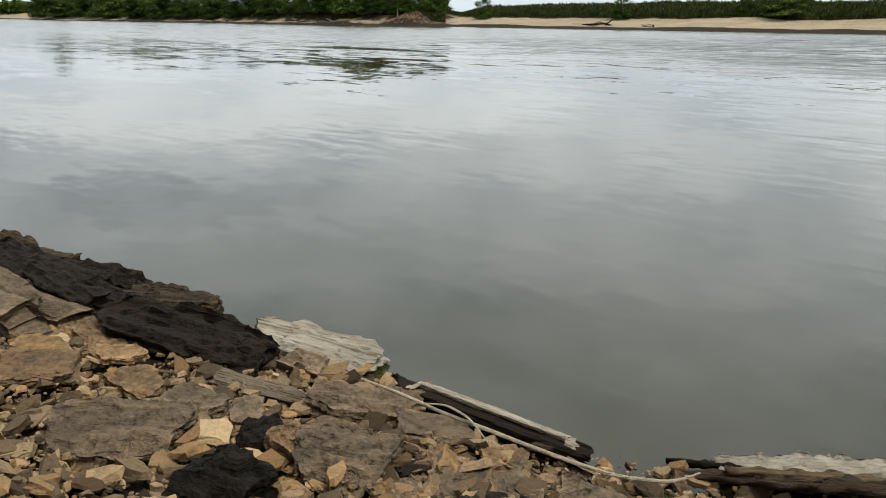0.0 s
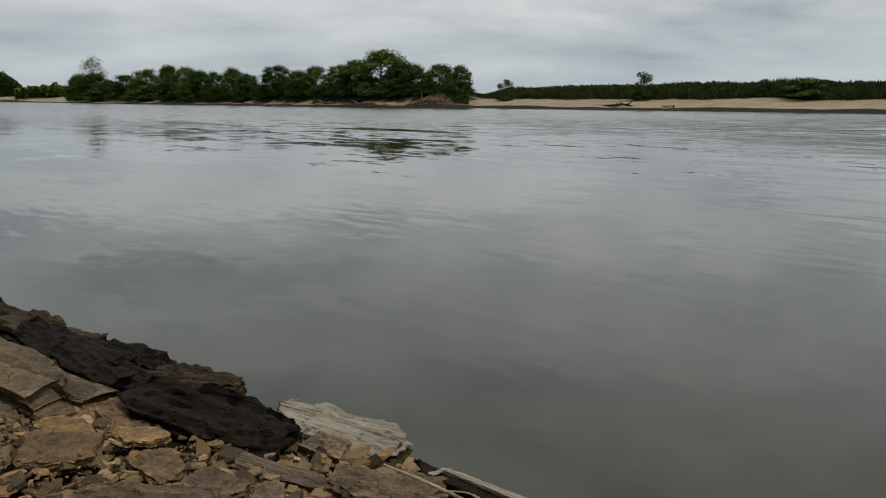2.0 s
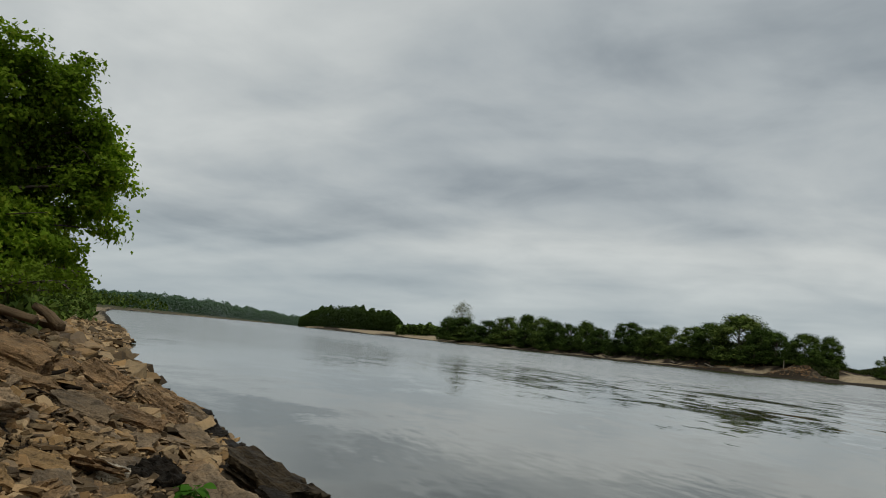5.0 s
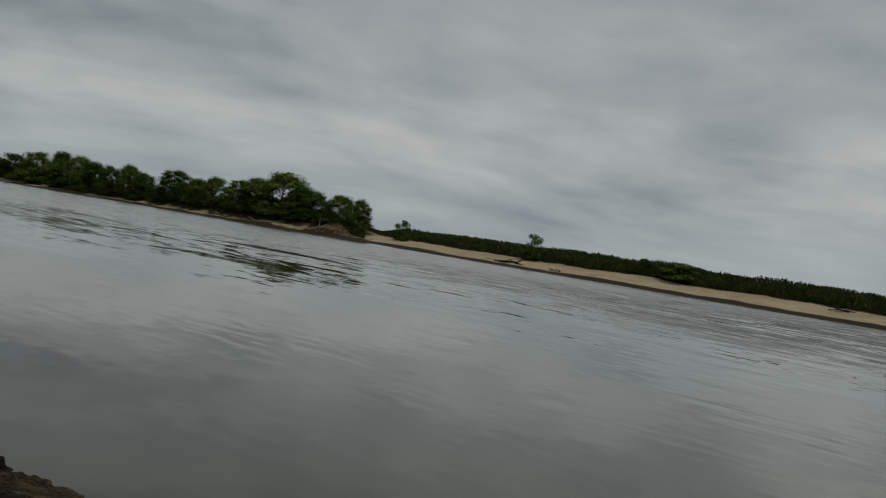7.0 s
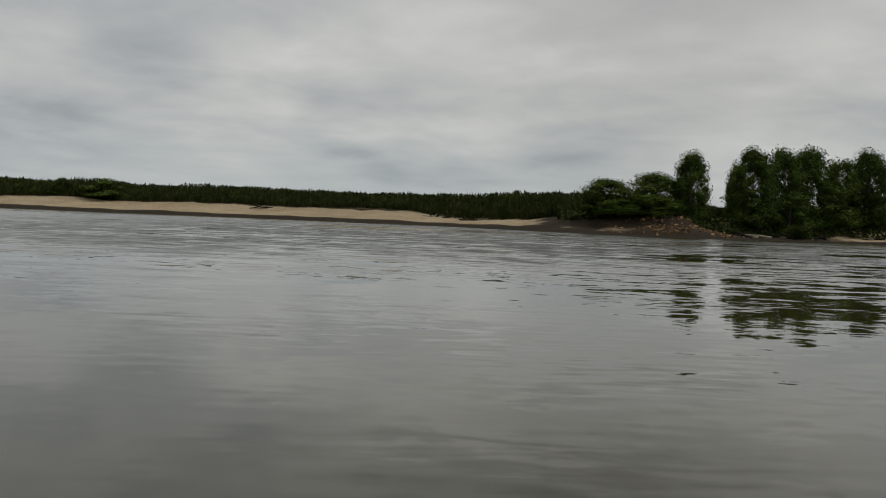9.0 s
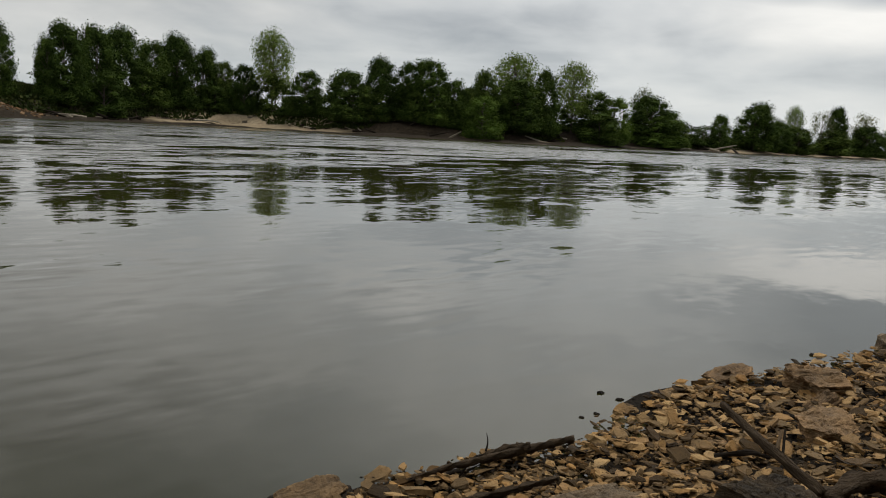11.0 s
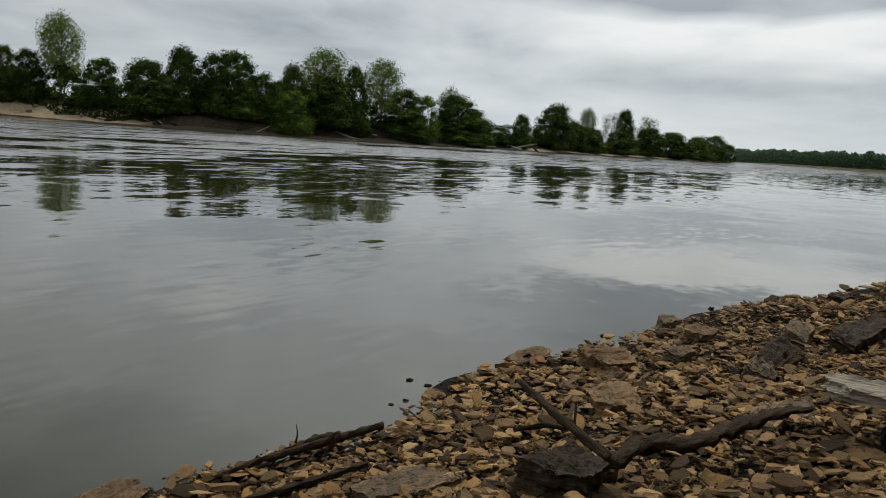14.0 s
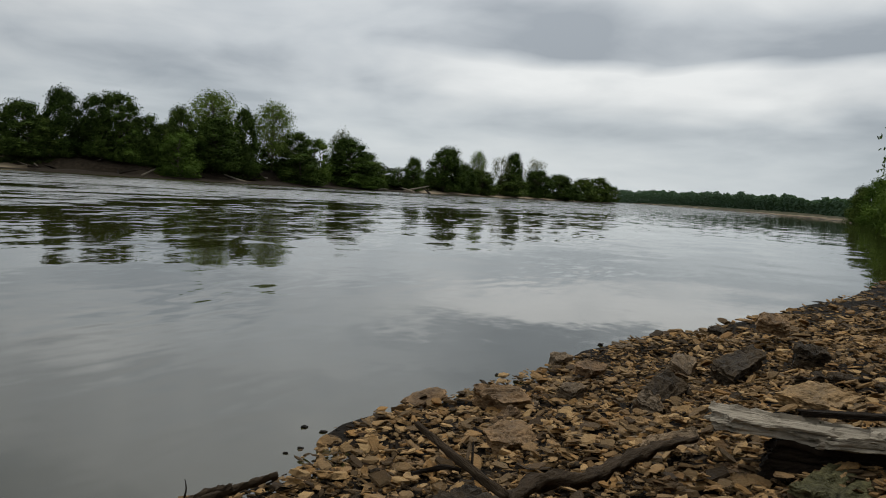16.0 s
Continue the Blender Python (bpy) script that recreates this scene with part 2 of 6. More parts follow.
TAN = [(0.2175, 0.1462, 0.0817), (0.3428, 0.2417, 0.1350), (0.0478, 0.0327, 0.0189), (0.4159, 0.3036, 0.1737), (0.2497, 0.1505, 0.0671), (0.0278, 0.0198, 0.0112), (0.3219, 0.2021, 0.0912), (0.1488, 0.1041, 0.0576), (0.0670, 0.0473, 0.0275), (0.2793, 0.1918, 0.1058), (0.1766, 0.1256, 0.0774), (0.0331, 0.0232, 0.0138), (0.1296, 0.0903, 0.0499)]
# tones for the downstream stones: warmer, with less blue than TAN
BROWNER_TONES = [(0.2145, 0.1317, 0.0604), (0.3653, 0.2364, 0.1076), (0.0436, 0.0259, 0.0132), (0.4433, 0.2935, 0.1377), (0.2449, 0.1367, 0.0510), (0.0253, 0.0169, 0.0076), (0.3441, 0.1966, 0.0717), (0.1650, 0.1058, 0.0490), (0.0617, 0.0399, 0.0198), (0.2985, 0.1856, 0.0841), (0.1933, 0.1287, 0.0642), (0.0314, 0.0200, 0.0094), (0.0708, 0.0449, 0.0218)]
mat_stones = stone_material("mixed_shale", TAN, 1.6, 0.0, island=True)
mat_browner_stones = stone_material("downstream_brown_shale", BROWNER_TONES, 1.6, 0.0, island=True)
# fine gravel made near-black, standing in for shade in the gaps
mat_grit = stone_material("gap_shade_grit", [(0.030, 0.021, 0.012), (0.085, 0.058, 0.031), (0.016, 0.012, 0.008), (0.15, 0.10, 0.05), (0.045, 0.031, 0.018)], 1.6, 0.0, island=True)
mat_browner_stone = stone_material("loose_browner_shale", BROWNER_TONES, 1.2, 0.08)
mat_stone = stone_material("loose_shale", TAN, 1.2, 0.08)
mat_slab = stone_material("brown_shale", [(0.2054, 0.1337, 0.0714), (0.1533, 0.1004, 0.0574), (0.2400, 0.1563, 0.0846), (0.1267, 0.0867, 0.0493)], 0.8, 0.34)
mat_grey = stone_material("grey_shale", [(0.1830, 0.1340, 0.0855), (0.1238, 0.0937, 0.0626), (0.2190, 0.1607, 0.1023)], 0.8, 0.25)
# wet ledge rock; also the near-black put under slabs as shade
mat_dark = stone_material("wet_and_shade_dark_shale", [(0.0186, 0.0143, 0.0099), (0.0112, 0.0087, 0.0062), (0.0248, 0.0186, 0.0124)], 0.8, 0.5)
mat_ledge = stone_material("grey_brown_ledge", [(0.128, 0.096, 0.061), (0.156, 0.116, 0.075)], 0.7, 0.45)
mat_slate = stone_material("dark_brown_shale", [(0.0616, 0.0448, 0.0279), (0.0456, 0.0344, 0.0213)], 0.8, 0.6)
mat_tan = stone_material("tan_shale", [(0.2482, 0.1646, 0.0840), (0.2031, 0.1319, 0.0622), (0.2856, 0.1974, 0.1050)], 0.8, 0.14)
mat_rubble = stone_material("orange_rubble", [(0.20, 0.115, 0.055), (0.11, 0.07, 0.04), (0.26, 0.16, 0.085)], 0.3, 0.0, island=True)
mat_moss = stone_material("mossy_shale", [(0.075, 0.075, 0.035), (0.09, 0.085, 0.04)], 1.0, 0.2)
mat_pale = stone_material("pale_limestone", [(0.34, 0.30, 0.235), (0.29, 0.255, 0.20)], 1.0, 0.25)


def wood_material(name, light, dark, crack=0.7, scale=1.0):
    m, nt = material(name)
    tc = nt.nodes.new("ShaderNodeTexCoord")
    fibre = noisen(nt, tc.outputs["Object"], 9 * scale, 5, 0.65, (0.35, 5, 5), 0.3)
    patch = noisen(nt, tc.outputs["Object"], 4 * scale, 3, 0.5)
    c = mixn(nt, rampn(nt, patch, [(0.35, 0.0), (0.65, 1.0)]), light, tuple(0.72 * v for v in light))
    c = mixn(nt, mathn(nt, "MULTIPLY", rampn(nt, fibre, [(0.34, 1.0), (0.5, 0.0)]), crack), c, dark)
    finish(nt, c, 0.85, mathn(nt, "ADD", fibre, mathn(nt, "MULTIPLY", patch, 0.4)), 1.0, 0.02, 0.12)
    return m


mat_drift = wood_material("weathered_driftwood", (0.38, 0.33, 0.255), (0.10, 0.08, 0.058), 0.7)
mat_bleached = wood_material("bleached_flaky_wood", (0.38, 0.335, 0.26), (0.10, 0.075, 0.05), 0.75, 1.6)
mat_plank = wood_material("grey_striped_plank", (0.20, 0.155, 0.108), (0.028, 0.021, 0.015), 0.95, 2.2)
mat_pale_branch = wood_material("pale_peeled_branch", (0.50, 0.42, 0.30), (0.22, 0.17, 0.11), 0.35, 3.0)
mat_branch = wood_material("bleached_branch", (0.34, 0.27, 0.18), (0.14, 0.10, 0.065), 0.4, 3.0)
# wet wood; also the shadow tone under the big log
mat_darkwood = wood_material("wet_and_shade_dark_wood", (0.020, 0.014, 0.009), (0.006, 0.005, 0.004), 0.8)
mat_brownwood = wood_material("brown_driftwood", (0.14, 0.096, 0.056), (0.045, 0.03, 0.02), 0.75)
mat_root = wood_material("gnarled_root", (0.085, 0.06, 0.038), (0.03, 0.021, 0.014), 0.85, 3.0)
mat_bark = wood_material("bark", (0.13, 0.11, 0.085), (0.04, 0.033, 0.026), 0.8)


def leaf_material(name, stops, shade=0.25):
    m, nt = material(name)
    geo = nt.nodes.new("ShaderNodeNewGeometry")
    info = nt.nodes.new("ShaderNodeObjectInfo")
    mix = mathn(nt, "FRACT", mathn(nt, "ADD", mathn(nt, "MULTIPLY", geo.outputs["Random Per Island"], 0.55), mathn(nt, "MULTIPLY", info.outputs["Random"], 0.45)), 0)
    patch = noisen(nt, geo.outputs["Position"], 0.45, 2, 0.5)
    c = rampn(nt, mix, stops)
    c = mixn(nt, rampn(nt, patch, [(0.40, 0.0), (0.60, 0.65)]), c, tuple(v * 0.75 for v in stops[0][1]))
    d = nd(nt, "ShaderNodeBsdfPrincipled", Roughness=0.85)
    d.inputs["Specular IOR Level"].default_value = 0.05
    nt.links.new(c, d.inputs["Base Color"])
    t = nd(nt, "ShaderNodeBsdfTranslucent")
    nt.links.new(mixn(nt, 1.0, c, (1.0, 1.15, 0.55), "MULTIPLY"), t.inputs[0])
    x = nd(nt, "ShaderNodeMixShader", Fac=shade)
    nt.links.new(d.outputs[0], x.inputs[1])
    nt.links.new(t.outputs[0], x.inputs[2])
    o = nt.nodes.new("ShaderNodeOutputMaterial")
    nt.links.new(x.outputs[0], o.inputs[0])
    return m


mat_leaf = leaf_material("dark_river_foliage", [(0.0, (0.020, 0.036, 0.008)), (0.40, (0.046, 0.078, 0.014)), (0.75, (0.092, 0.132, 0.026)), (1.0, (0.17, 0.21, 0.048))], 0.08)
mat_leaf_mid = leaf_material("cottonwood_foliage", [(0.0, (0.095, 0.140, 0.028)), (0.5, (0.145, 0.20, 0.044)), (1.0, (0.22, 0.275, 0.075))], 0.15)
mat_leaf_pale = leaf_material("pale_thin_foliage", [(0.0, (0.14, 0.155, 0.09)), (0.6, (0.19, 0.195, 0.12)), (1.0, (0.26, 0.25, 0.16))])
mat_willow = leaf_material("willow_foliage", [(0.0, (0.055, 0.095, 0.016)), (0.5, (0.09, 0.14, 0.026)), (1.0, (0.15, 0.205, 0.042))], 0.2)
mat_near_leaf = leaf_material("bright_maple_foliage", [(0.0, (0.075, 0.130, 0.012)), (0.45, (0.18, 0.28, 0.024)), (0.8, (0.32, 0.44, 0.04)), (1.0, (0.55, 0.50, 0.07))], 0.5)
mat_shrub = leaf_material("yellow_green_shrub", [(0.0, (0.10, 0.16, 0.016)), (0.5, (0.19, 0.26, 0.028)), (1.0, (0.36, 0.34, 0.045))], 0.35)
mat_scrub = leaf_material("bank_scrub", [(0.0, (0.020, 0.032, 0.009)), (0.5, (0.036, 0.050, 0.014)), (0.85, (0.068, 0.074, 0.022)), (1.0, (0.095, 0.066, 0.028))], 0.08)
# leaf colour paler and bluer: the haze of distance is put into it
mat_far_leaf = leaf_material("haze_tinted_woods", [(0.0, (0.068, 0.112, 0.074)), (0.5, (0.088, 0.138, 0.09)), (1.0, (0.11, 0.16, 0.104))])
mat_plant = leaf_material("fresh_green_leaf", [(0.0, (0.038, 0.115, 0.012)), (1.0, (0.075, 0.18, 0.022))], 0.4)


def earth_material(name, a, b, c, scale, bump):
    m, nt = material(name)
    geo = nt.nodes.new("ShaderNodeNewGeometry")
    big = noisen(nt, geo.outputs["Position"], scale, 5, 0.6)
    fine = noisen(nt, geo.outputs["Position"], scale * 14, 5, 0.65)
    col = mixn(nt, rampn(nt, big, [(0.35, 0.0), (0.65, 1.0)]), a, b)
    col = mixn(nt, rampn(nt, fine, [(0.40, 0.8), (0.62, 0.0)]), col, c)
    finish(nt, col, 0.9, mathn(nt, "ADD", fine, big), 0.8, bump, 0.1)
    return m


# soil coloured near-black so the gaps between stones look shaded
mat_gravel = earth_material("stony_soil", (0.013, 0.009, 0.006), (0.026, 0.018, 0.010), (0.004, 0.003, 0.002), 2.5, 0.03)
mat_bed = earth_material("river_mud", (0.085, 0.07, 0.05), (0.11, 0.09, 0.065), (0.05, 0.042, 0.034), 0.4, 0.05)
def far_bank_material():
    """Dark mud along the water, pale dry sand above it; the sheet says where the sand lies."""
    m, nt = material("sandy_far_bank")
    geo = nt.nodes.new("ShaderNodeNewGeometry")
    pos = geo.outputs["Position"]
    where = nt.nodes.new("ShaderNodeAttribute")
    where.attribute_name = "sand"
    big, fine = noisen(nt, pos, 0.13, 5, 0.6), noisen(nt, pos, 1.6, 5, 0.65)
    mud = mixn(nt, rampn(nt, big, [(0.35, 0.0), (0.65, 1.0)]), (0.028, 0.021, 0.013), (0.058, 0.043, 0.027))
    mud = mixn(nt, rampn(nt, fine, [(0.40, 0.7), (0.62, 0.0)]), mud, (0.013, 0.010, 0.007))
    sep = nt.nodes.new("ShaderNodeSeparateXYZ")
    nt.links.new(pos, sep.inputs[0])
    wet = rampn(nt, mathn(nt, "ADD", mathn(nt, "MULTIPLY", sep.outputs[2], 0.5), mathn(nt, "MULTIPLY", mathn(nt, "SUBTRACT", big, 0.5), 0.5)), [(0.32, 1.0), (0.52, 0.0)])
    mud = mixn(nt, wet, mud, (0.026, 0.020, 0.013))
    sand = mixn(nt, rampn(nt, big, [(0.35, 0.0), (0.65, 1.0)]), (0.37, 0.30, 0.20), (0.27, 0.21, 0.135))
    sand = mixn(nt, rampn(nt, fine, [(0.36, 0.6), (0.58, 0.0)]), sand, (0.16, 0.12, 0.075))
    edge = mathn(nt, "ADD", where.outputs["Fac"], mathn(nt, "MULTIPLY", mathn(nt, "SUBTRACT", big, 0.5), 0.7))
    c = mixn(nt, rampn(nt, edge, [(0.44, 0.0), (0.56, 1.0)]), mud, sand)
    finish(nt, c, 0.9, mathn(nt, "ADD", fine, big), 0.8, 0.25, 0.1)
    return m


mat_farbank = far_bank_material()
mat_floor = earth_material("weedy_bank_top", (0.05, 0.062, 0.026), (0.075, 0.075, 0.035), (0.06, 0.045, 0.03), 0.12, 0.4)


def water_material():
    """Silty water, slick near the bank; out in the current ruffled and slick patches mirror the far bank in broken streaks."""
    m, nt = material("silty_river_water")
    geo = nt.nodes.new("ShaderNodeNewGeometry")
    pos = geo.outputs["Position"]
    across = nt.nodes.new("ShaderNodeVectorMath")
    across.operation = "DOT_PRODUCT"
    nt.links.new(pos, across.inputs[0])
    across.inputs[1].default_value = (0.707, 0.707, 0.0)
    along = nt.nodes.new("ShaderNodeVectorMath")
    along.operation = "DOT_PRODUCT"
    nt.links.new(pos, along.inputs[0])
    along.inputs[1].default_value = (0.707, -0.707, 0.0)
    flow = nt.nodes.new("ShaderNodeCombineXYZ")
    nt.links.new(mathn(nt, "MULTIPLY", along.outputs["Value"], 0.4), flow.inputs[0])
    nt.links.new(across.outputs["Value"], flow.inputs[1])
    flow = flow.outputs[0]
    current = rampn(nt, mathn(nt, "DIVIDE", across.outputs["Value"], 200.0), [(0.03, 0.03), (0.06, 0.06), (0.10, 0.18), (0.18, 0.8), (0.28, 1.0), (0.76, 1.0), (0.89, 0.6)])
    above = rampn(nt, mathn(nt, "ADD", mathn(nt, "DIVIDE", along.outputs["Value"], 120.0), 1.0), [(0.5, 1.0), (0.88, 0.0)])
    eddies = mathn(nt, "ADD", mathn(nt, "MULTIPLY", above, 0.05), mathn(nt, "ADD", mathn(nt, "MULTIPLY", noisen(nt, flow, 0.05, 4, 0.62, (1, 1, 1), 0.5), 0.5), mathn(nt, "MULTIPLY", noisen(nt, flow, 0.30, 3, 0.6, (0.8, 1, 1), 0.4), 0.5)))
    ruffled = mathn(nt, "MULTIPLY", rampn(nt, eddies, [(0.435, 0.02), (0.465, 0.3), (0.495, 1.0)]), current)
    ruffled = mathn(nt, "MULTIPLY", ruffled, mathn(nt, "SUBTRACT", 1.0, mathn(nt, "MULTIPLY", above, 0.7)))
    wrinkles = rampn(nt, noisen(nt, flow, 0.16, 3, 0.6), [(0.48, 0.0), (0.62, 1.0)])
    calm = rampn(nt, mathn(nt, "ADD", mathn(nt, "DIVIDE", along.outputs["Value"], 120.0), 1.0), [(0.86, 0.12), (0.99, 1.0)])
    wrinkles = mathn(nt, "MULTIPLY", wrinkles, calm)
    train = noisen(nt, flow, 2.6, 3, 0.5, (1.2, 1.5, 1), 0.3)

    def slopes(scale, detail, where=pos):
        n = nd(nt, "ShaderNodeTexNoise", Scale=scale, Detail=detail, Roughness=0.55, Distortion=0.4)
        nt.links.new(where, n.inputs["Vector"])
        v = nt.nodes.new("ShaderNodeVectorMath")
        v.operation = "SUBTRACT"
        nt.links.new(n.outputs["Color"], v.inputs[0])
        v.inputs[1].default_value = (0.5, 0.5, 0.5)
        return v.outputs[0]

    def vec(op, a, b):
        n = nt.nodes.new("ShaderNodeVectorMath")
        n.operation = op
        nt.links.new(a, n.inputs[0])
        if op == "SCALE":
            if isinstance(b, float):
                n.inputs["Scale"].default_value = b
            else:
                nt.links.new(b, n.inputs["Scale"])
        elif op != "NORMALIZE":
            if isinstance(b, tuple):
                n.inputs[1].default_value = b
            else:
                nt.links.new(b, n.inputs[1])
        return n.outputs[0]

    tilt = vec("ADD", vec("SCALE", slopes(1.3, 3.0, flow), mathn(nt, "MULTIPLY", ruffled, 0.8)), vec("SCALE", slopes(0.35, 2.0), 0.035))
    tilt = vec("ADD", tilt, vec("SCALE", slopes(5.0, 3.0), mathn(nt, "ADD", mathn(nt, "MULTIPLY", ruffled, 0.2), 0.018)))
    push = nt.nodes.new("ShaderNodeCombineXYZ")
    wave = mathn(nt, "MULTIPLY", mathn(nt, "SUBTRACT", train, 0.5), mathn(nt, "ADD", mathn(nt, "MULTIPLY", wrinkles, 0.17), 0.025))
    nt.links.new(wave, push.inputs[0])
    nt.links.new(wave, push.inputs[1])
    tilt = vec("ADD", tilt, push.outputs[0])
    # normals tipped to the near bank, towards the camera, so ripples mirror higher sky
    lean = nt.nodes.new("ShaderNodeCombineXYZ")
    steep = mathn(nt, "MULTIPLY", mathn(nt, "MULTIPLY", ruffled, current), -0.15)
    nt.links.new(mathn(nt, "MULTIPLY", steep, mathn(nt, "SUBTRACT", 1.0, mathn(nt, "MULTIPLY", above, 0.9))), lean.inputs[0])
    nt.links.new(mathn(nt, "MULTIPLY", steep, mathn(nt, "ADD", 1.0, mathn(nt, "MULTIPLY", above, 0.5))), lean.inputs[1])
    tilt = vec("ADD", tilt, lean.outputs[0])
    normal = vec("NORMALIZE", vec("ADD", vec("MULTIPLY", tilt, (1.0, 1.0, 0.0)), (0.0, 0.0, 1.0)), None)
    silt = noisen(nt, pos, 0.12, 4, 0.55)
    col = mixn(nt, silt, (0.028, 0.0265, 0.0085), (0.036, 0.033, 0.012))
    p = finish(nt, col, mathn(nt, "ADD", mathn(nt, "MULTIPLY", above, 0.10), 0.03), None, 0, 0, 0.5)
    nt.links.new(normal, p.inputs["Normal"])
    p.inputs["IOR"].default_value = 1.66
    return m


mat_water = water_material()


# ---- helpers of this scene ----
rng = np.random.default_rng(7)


def mesh_np(name, verts, faces, mats, index=None, smooth=False):
    """A mesh from arrays: faces are one array of triangles or quads."""
    me = bpy.data.meshes.new(name)
    verts, faces = np.asarray(verts, np.float32), np.asarray(faces, np.int32)
    n, k = faces.shape
    me.vertices.add(len(verts))
    me.vertices.foreach_set("co", verts.ravel())
    me.loops.add(n * k)
    me.loops.foreach_set("vertex_index", faces.ravel())
    me.polygons.add(n)
    me.polygons.foreach_set("loop_start", np.arange(0, n * k, k, dtype=np.int32))
    if index is not None:
        me.polygons.foreach_set("material_index", np.asarray(index, np.int32))
    me.polygons.foreach_set("use_smooth", np.full(n, smooth))
    for m in mats:
        me.materials.append(m)
    me.update(calc_edges=True)
    me.validate()
    return me


def part(name, data, parent, label="", m=None):
    """Links a mesh as one part under a thing or a part."""
    ob = new(name, data)
    ob.parent = parent
    if m is not None:
        ob.matrix_basis = m
    return tagged(ob, label)


def turn_np(rx, ry, rz):
    """Rotation matrices (n, 3, 3) from arrays of radians."""
    cx, sx, cy, sy, cz, sz = np.cos(rx), np.sin(rx), np.cos(ry), np.sin(ry), np.cos(rz), np.sin(rz)
    r = np.empty((len(rx), 3, 3))
    r[:, 0] = np.stack([cz * cy, cz * sy * sx - sz * cx, cz * sy * cx + sz * sx], 1)
    r[:, 1] = np.stack([sz * cy, sz * sy * sx + cz * cx, sz * sy * cx - cz * sx], 1)
    r[:, 2] = np.stack([-sy, cy * sx, cy * cx], 1)
    return r


def face_np(normals, r, loose):
    """Rotation matrices that turn flat leaves towards the given directions, spun at random."""
    z = normals / (np.linalg.norm(normals, axis=1)[:, None] + 1e-9) + r.normal(size=normals.shape) * loose
    z /= np.linalg.norm(z, axis=1)[:, None] + 1e-9
    x = np.cross(z, r.normal(size=z.shape))
    x /= np.linalg.norm(x, axis=1)[:, None] + 1e-9
    return np.stack([x, np.cross(z, x), z], -1)


def scatter(proto_v, proto_f, places, turns, sizes):
    """Many copies of one small shape joined into one set of arrays."""
    n, k = len(places), len(proto_v)
    v = np.einsum("nij,nkj->nki", turns, proto_v[None] * sizes[:, None, :]) + places[:, None, :]
    f = proto_f[None] + (np.arange(n) * k)[:, None, None]
    return v.reshape(-1, 3), f.reshape(-1, proto_f.shape[1])


def lattice(ix, iy, seed):
    h = (ix * 374761393 + iy * 668265263 + seed * 982451653) & 0x7FFFFFFF
    h = ((h ^ (h >> 13)) * 1274126177) & 0x7FFFFFFF
    return ((h ^ (h >> 16)) & 0xFFFF) / 65535.0


def vnoise(x, y, scale, seed=0):
    """Smooth value noise, 0 to 1."""
    x, y = np.asarray(x) * scale, np.asarray(y) * scale
    ix, iy = np.floor(x).astype(np.int64), np.floor(y).astype(np.int64)
    fx, fy = x - ix, y - iy
    fx, fy = fx * fx * (3 - 2 * fx), fy * fy * (3 - 2 * fy)
    a = lattice(ix, iy, seed) * (1 - fx) + lattice(ix + 1, iy, seed) * fx
    b = lattice(ix, iy + 1, seed) * (1 - fx) + lattice(ix + 1, iy + 1, seed) * fx
    return a * (1 - fy) + b * fy


# ---- the land: two shores and one sheet of ground ----
# the near shore runs from far upstream past the landing place to far downstream
NEAR = np.array([(-2600, 3700), (-1175, 1618), (-468, 430), (-180, 163), (-47.8, 44.9), (-30.2, 29.0), (-20.1, 18.9), (-13.15, 13.5), (-9.45, 10.65), (-6.72, 8.3),
                 (-3.85, 6.1), (-1.25, 4.1), (-0.2, 3.35), (0.64, 2.65), (1.7, 2.3), (2.55, 1.35), (3.1, 0.72), (3.50, 0.42), (3.79, 0.18), (3.96, -0.08), (4.11, -0.38), (4.31, -0.70), (4.70, -0.94), (5.06, -1.21),
                 (5.32, -1.49), (5.48, -1.70), (5.88, -2.26), (6.42, -2.94), (6.92, -3.66), (7.56, -4.58), (8.24, -5.64), (8.82, -6.80), (9.75, -8.45), (11.7, -11.5), (13.7, -14.5), (16.6, -18.5), (20.8, -23.7),
                 (60, -71), (178, -204), (230, -230), (460, -386), (1270, -795), (3800, -2000)])


def far_bend(az):
    """How far the far bank bends in towards the landing place, past the sandbar and downstream."""
    return float(np.interp(az, [40, 49, 55, 62, 69, 74, 79, 84, 90, 96, 122], [1.0, 0.84, 0.78, 0.75, 0.88, 0.92, 0.80, 0.70, 0.64, 0.62, 0.62]))


def far_shore(az):
    return min(180.0 / max(math.cos(radians(az - 45)), 0.2), 900.0) * far_bend(az)


def polar(az, dist):
    return dist * math.sin(radians(az)), dist * math.cos(radians(az))


FAR = np.array([(-2300, 4300), (-760, 1300)] + [polar(a, far_shore(a)) for a in (-35.6, -28, -20, -10, 0, 10, 20, 35, 42, 49, 55, 62, 69, 74, 79, 84, 90, 96, 103, 110, 118, 121.6)]
               + [(1300, -690), (3800, -1750)])


def from_shore(x, y, line, side):
    """Distance from a shore line, positive on its land side (side: 1 when the land lies right of it)."""
    best = np.full(np.shape(x), 1e12)
    sign = np.ones(np.shape(x))
    for (ax, ay), (bx, by) in zip(line[:-1], line[1:]):
        dx, dy = bx - ax, by - ay
        t = np.clip(((x - ax) * dx + (y - ay) * dy) / (dx * dx + dy * dy), 0, 1)
        ex, ey = x - ax - t * dx, y - ay - t * dy
        d2 = ex * ex + ey * ey
        s = np.where(dy * (x - ax) - dx * (y - ay) > 0, 1.0, -1.0)
        nearer = d2 < best
        best, sign = np.where(nearer, d2, best), np.where(nearer, s, sign)
    return np.sqrt(best) * sign * side


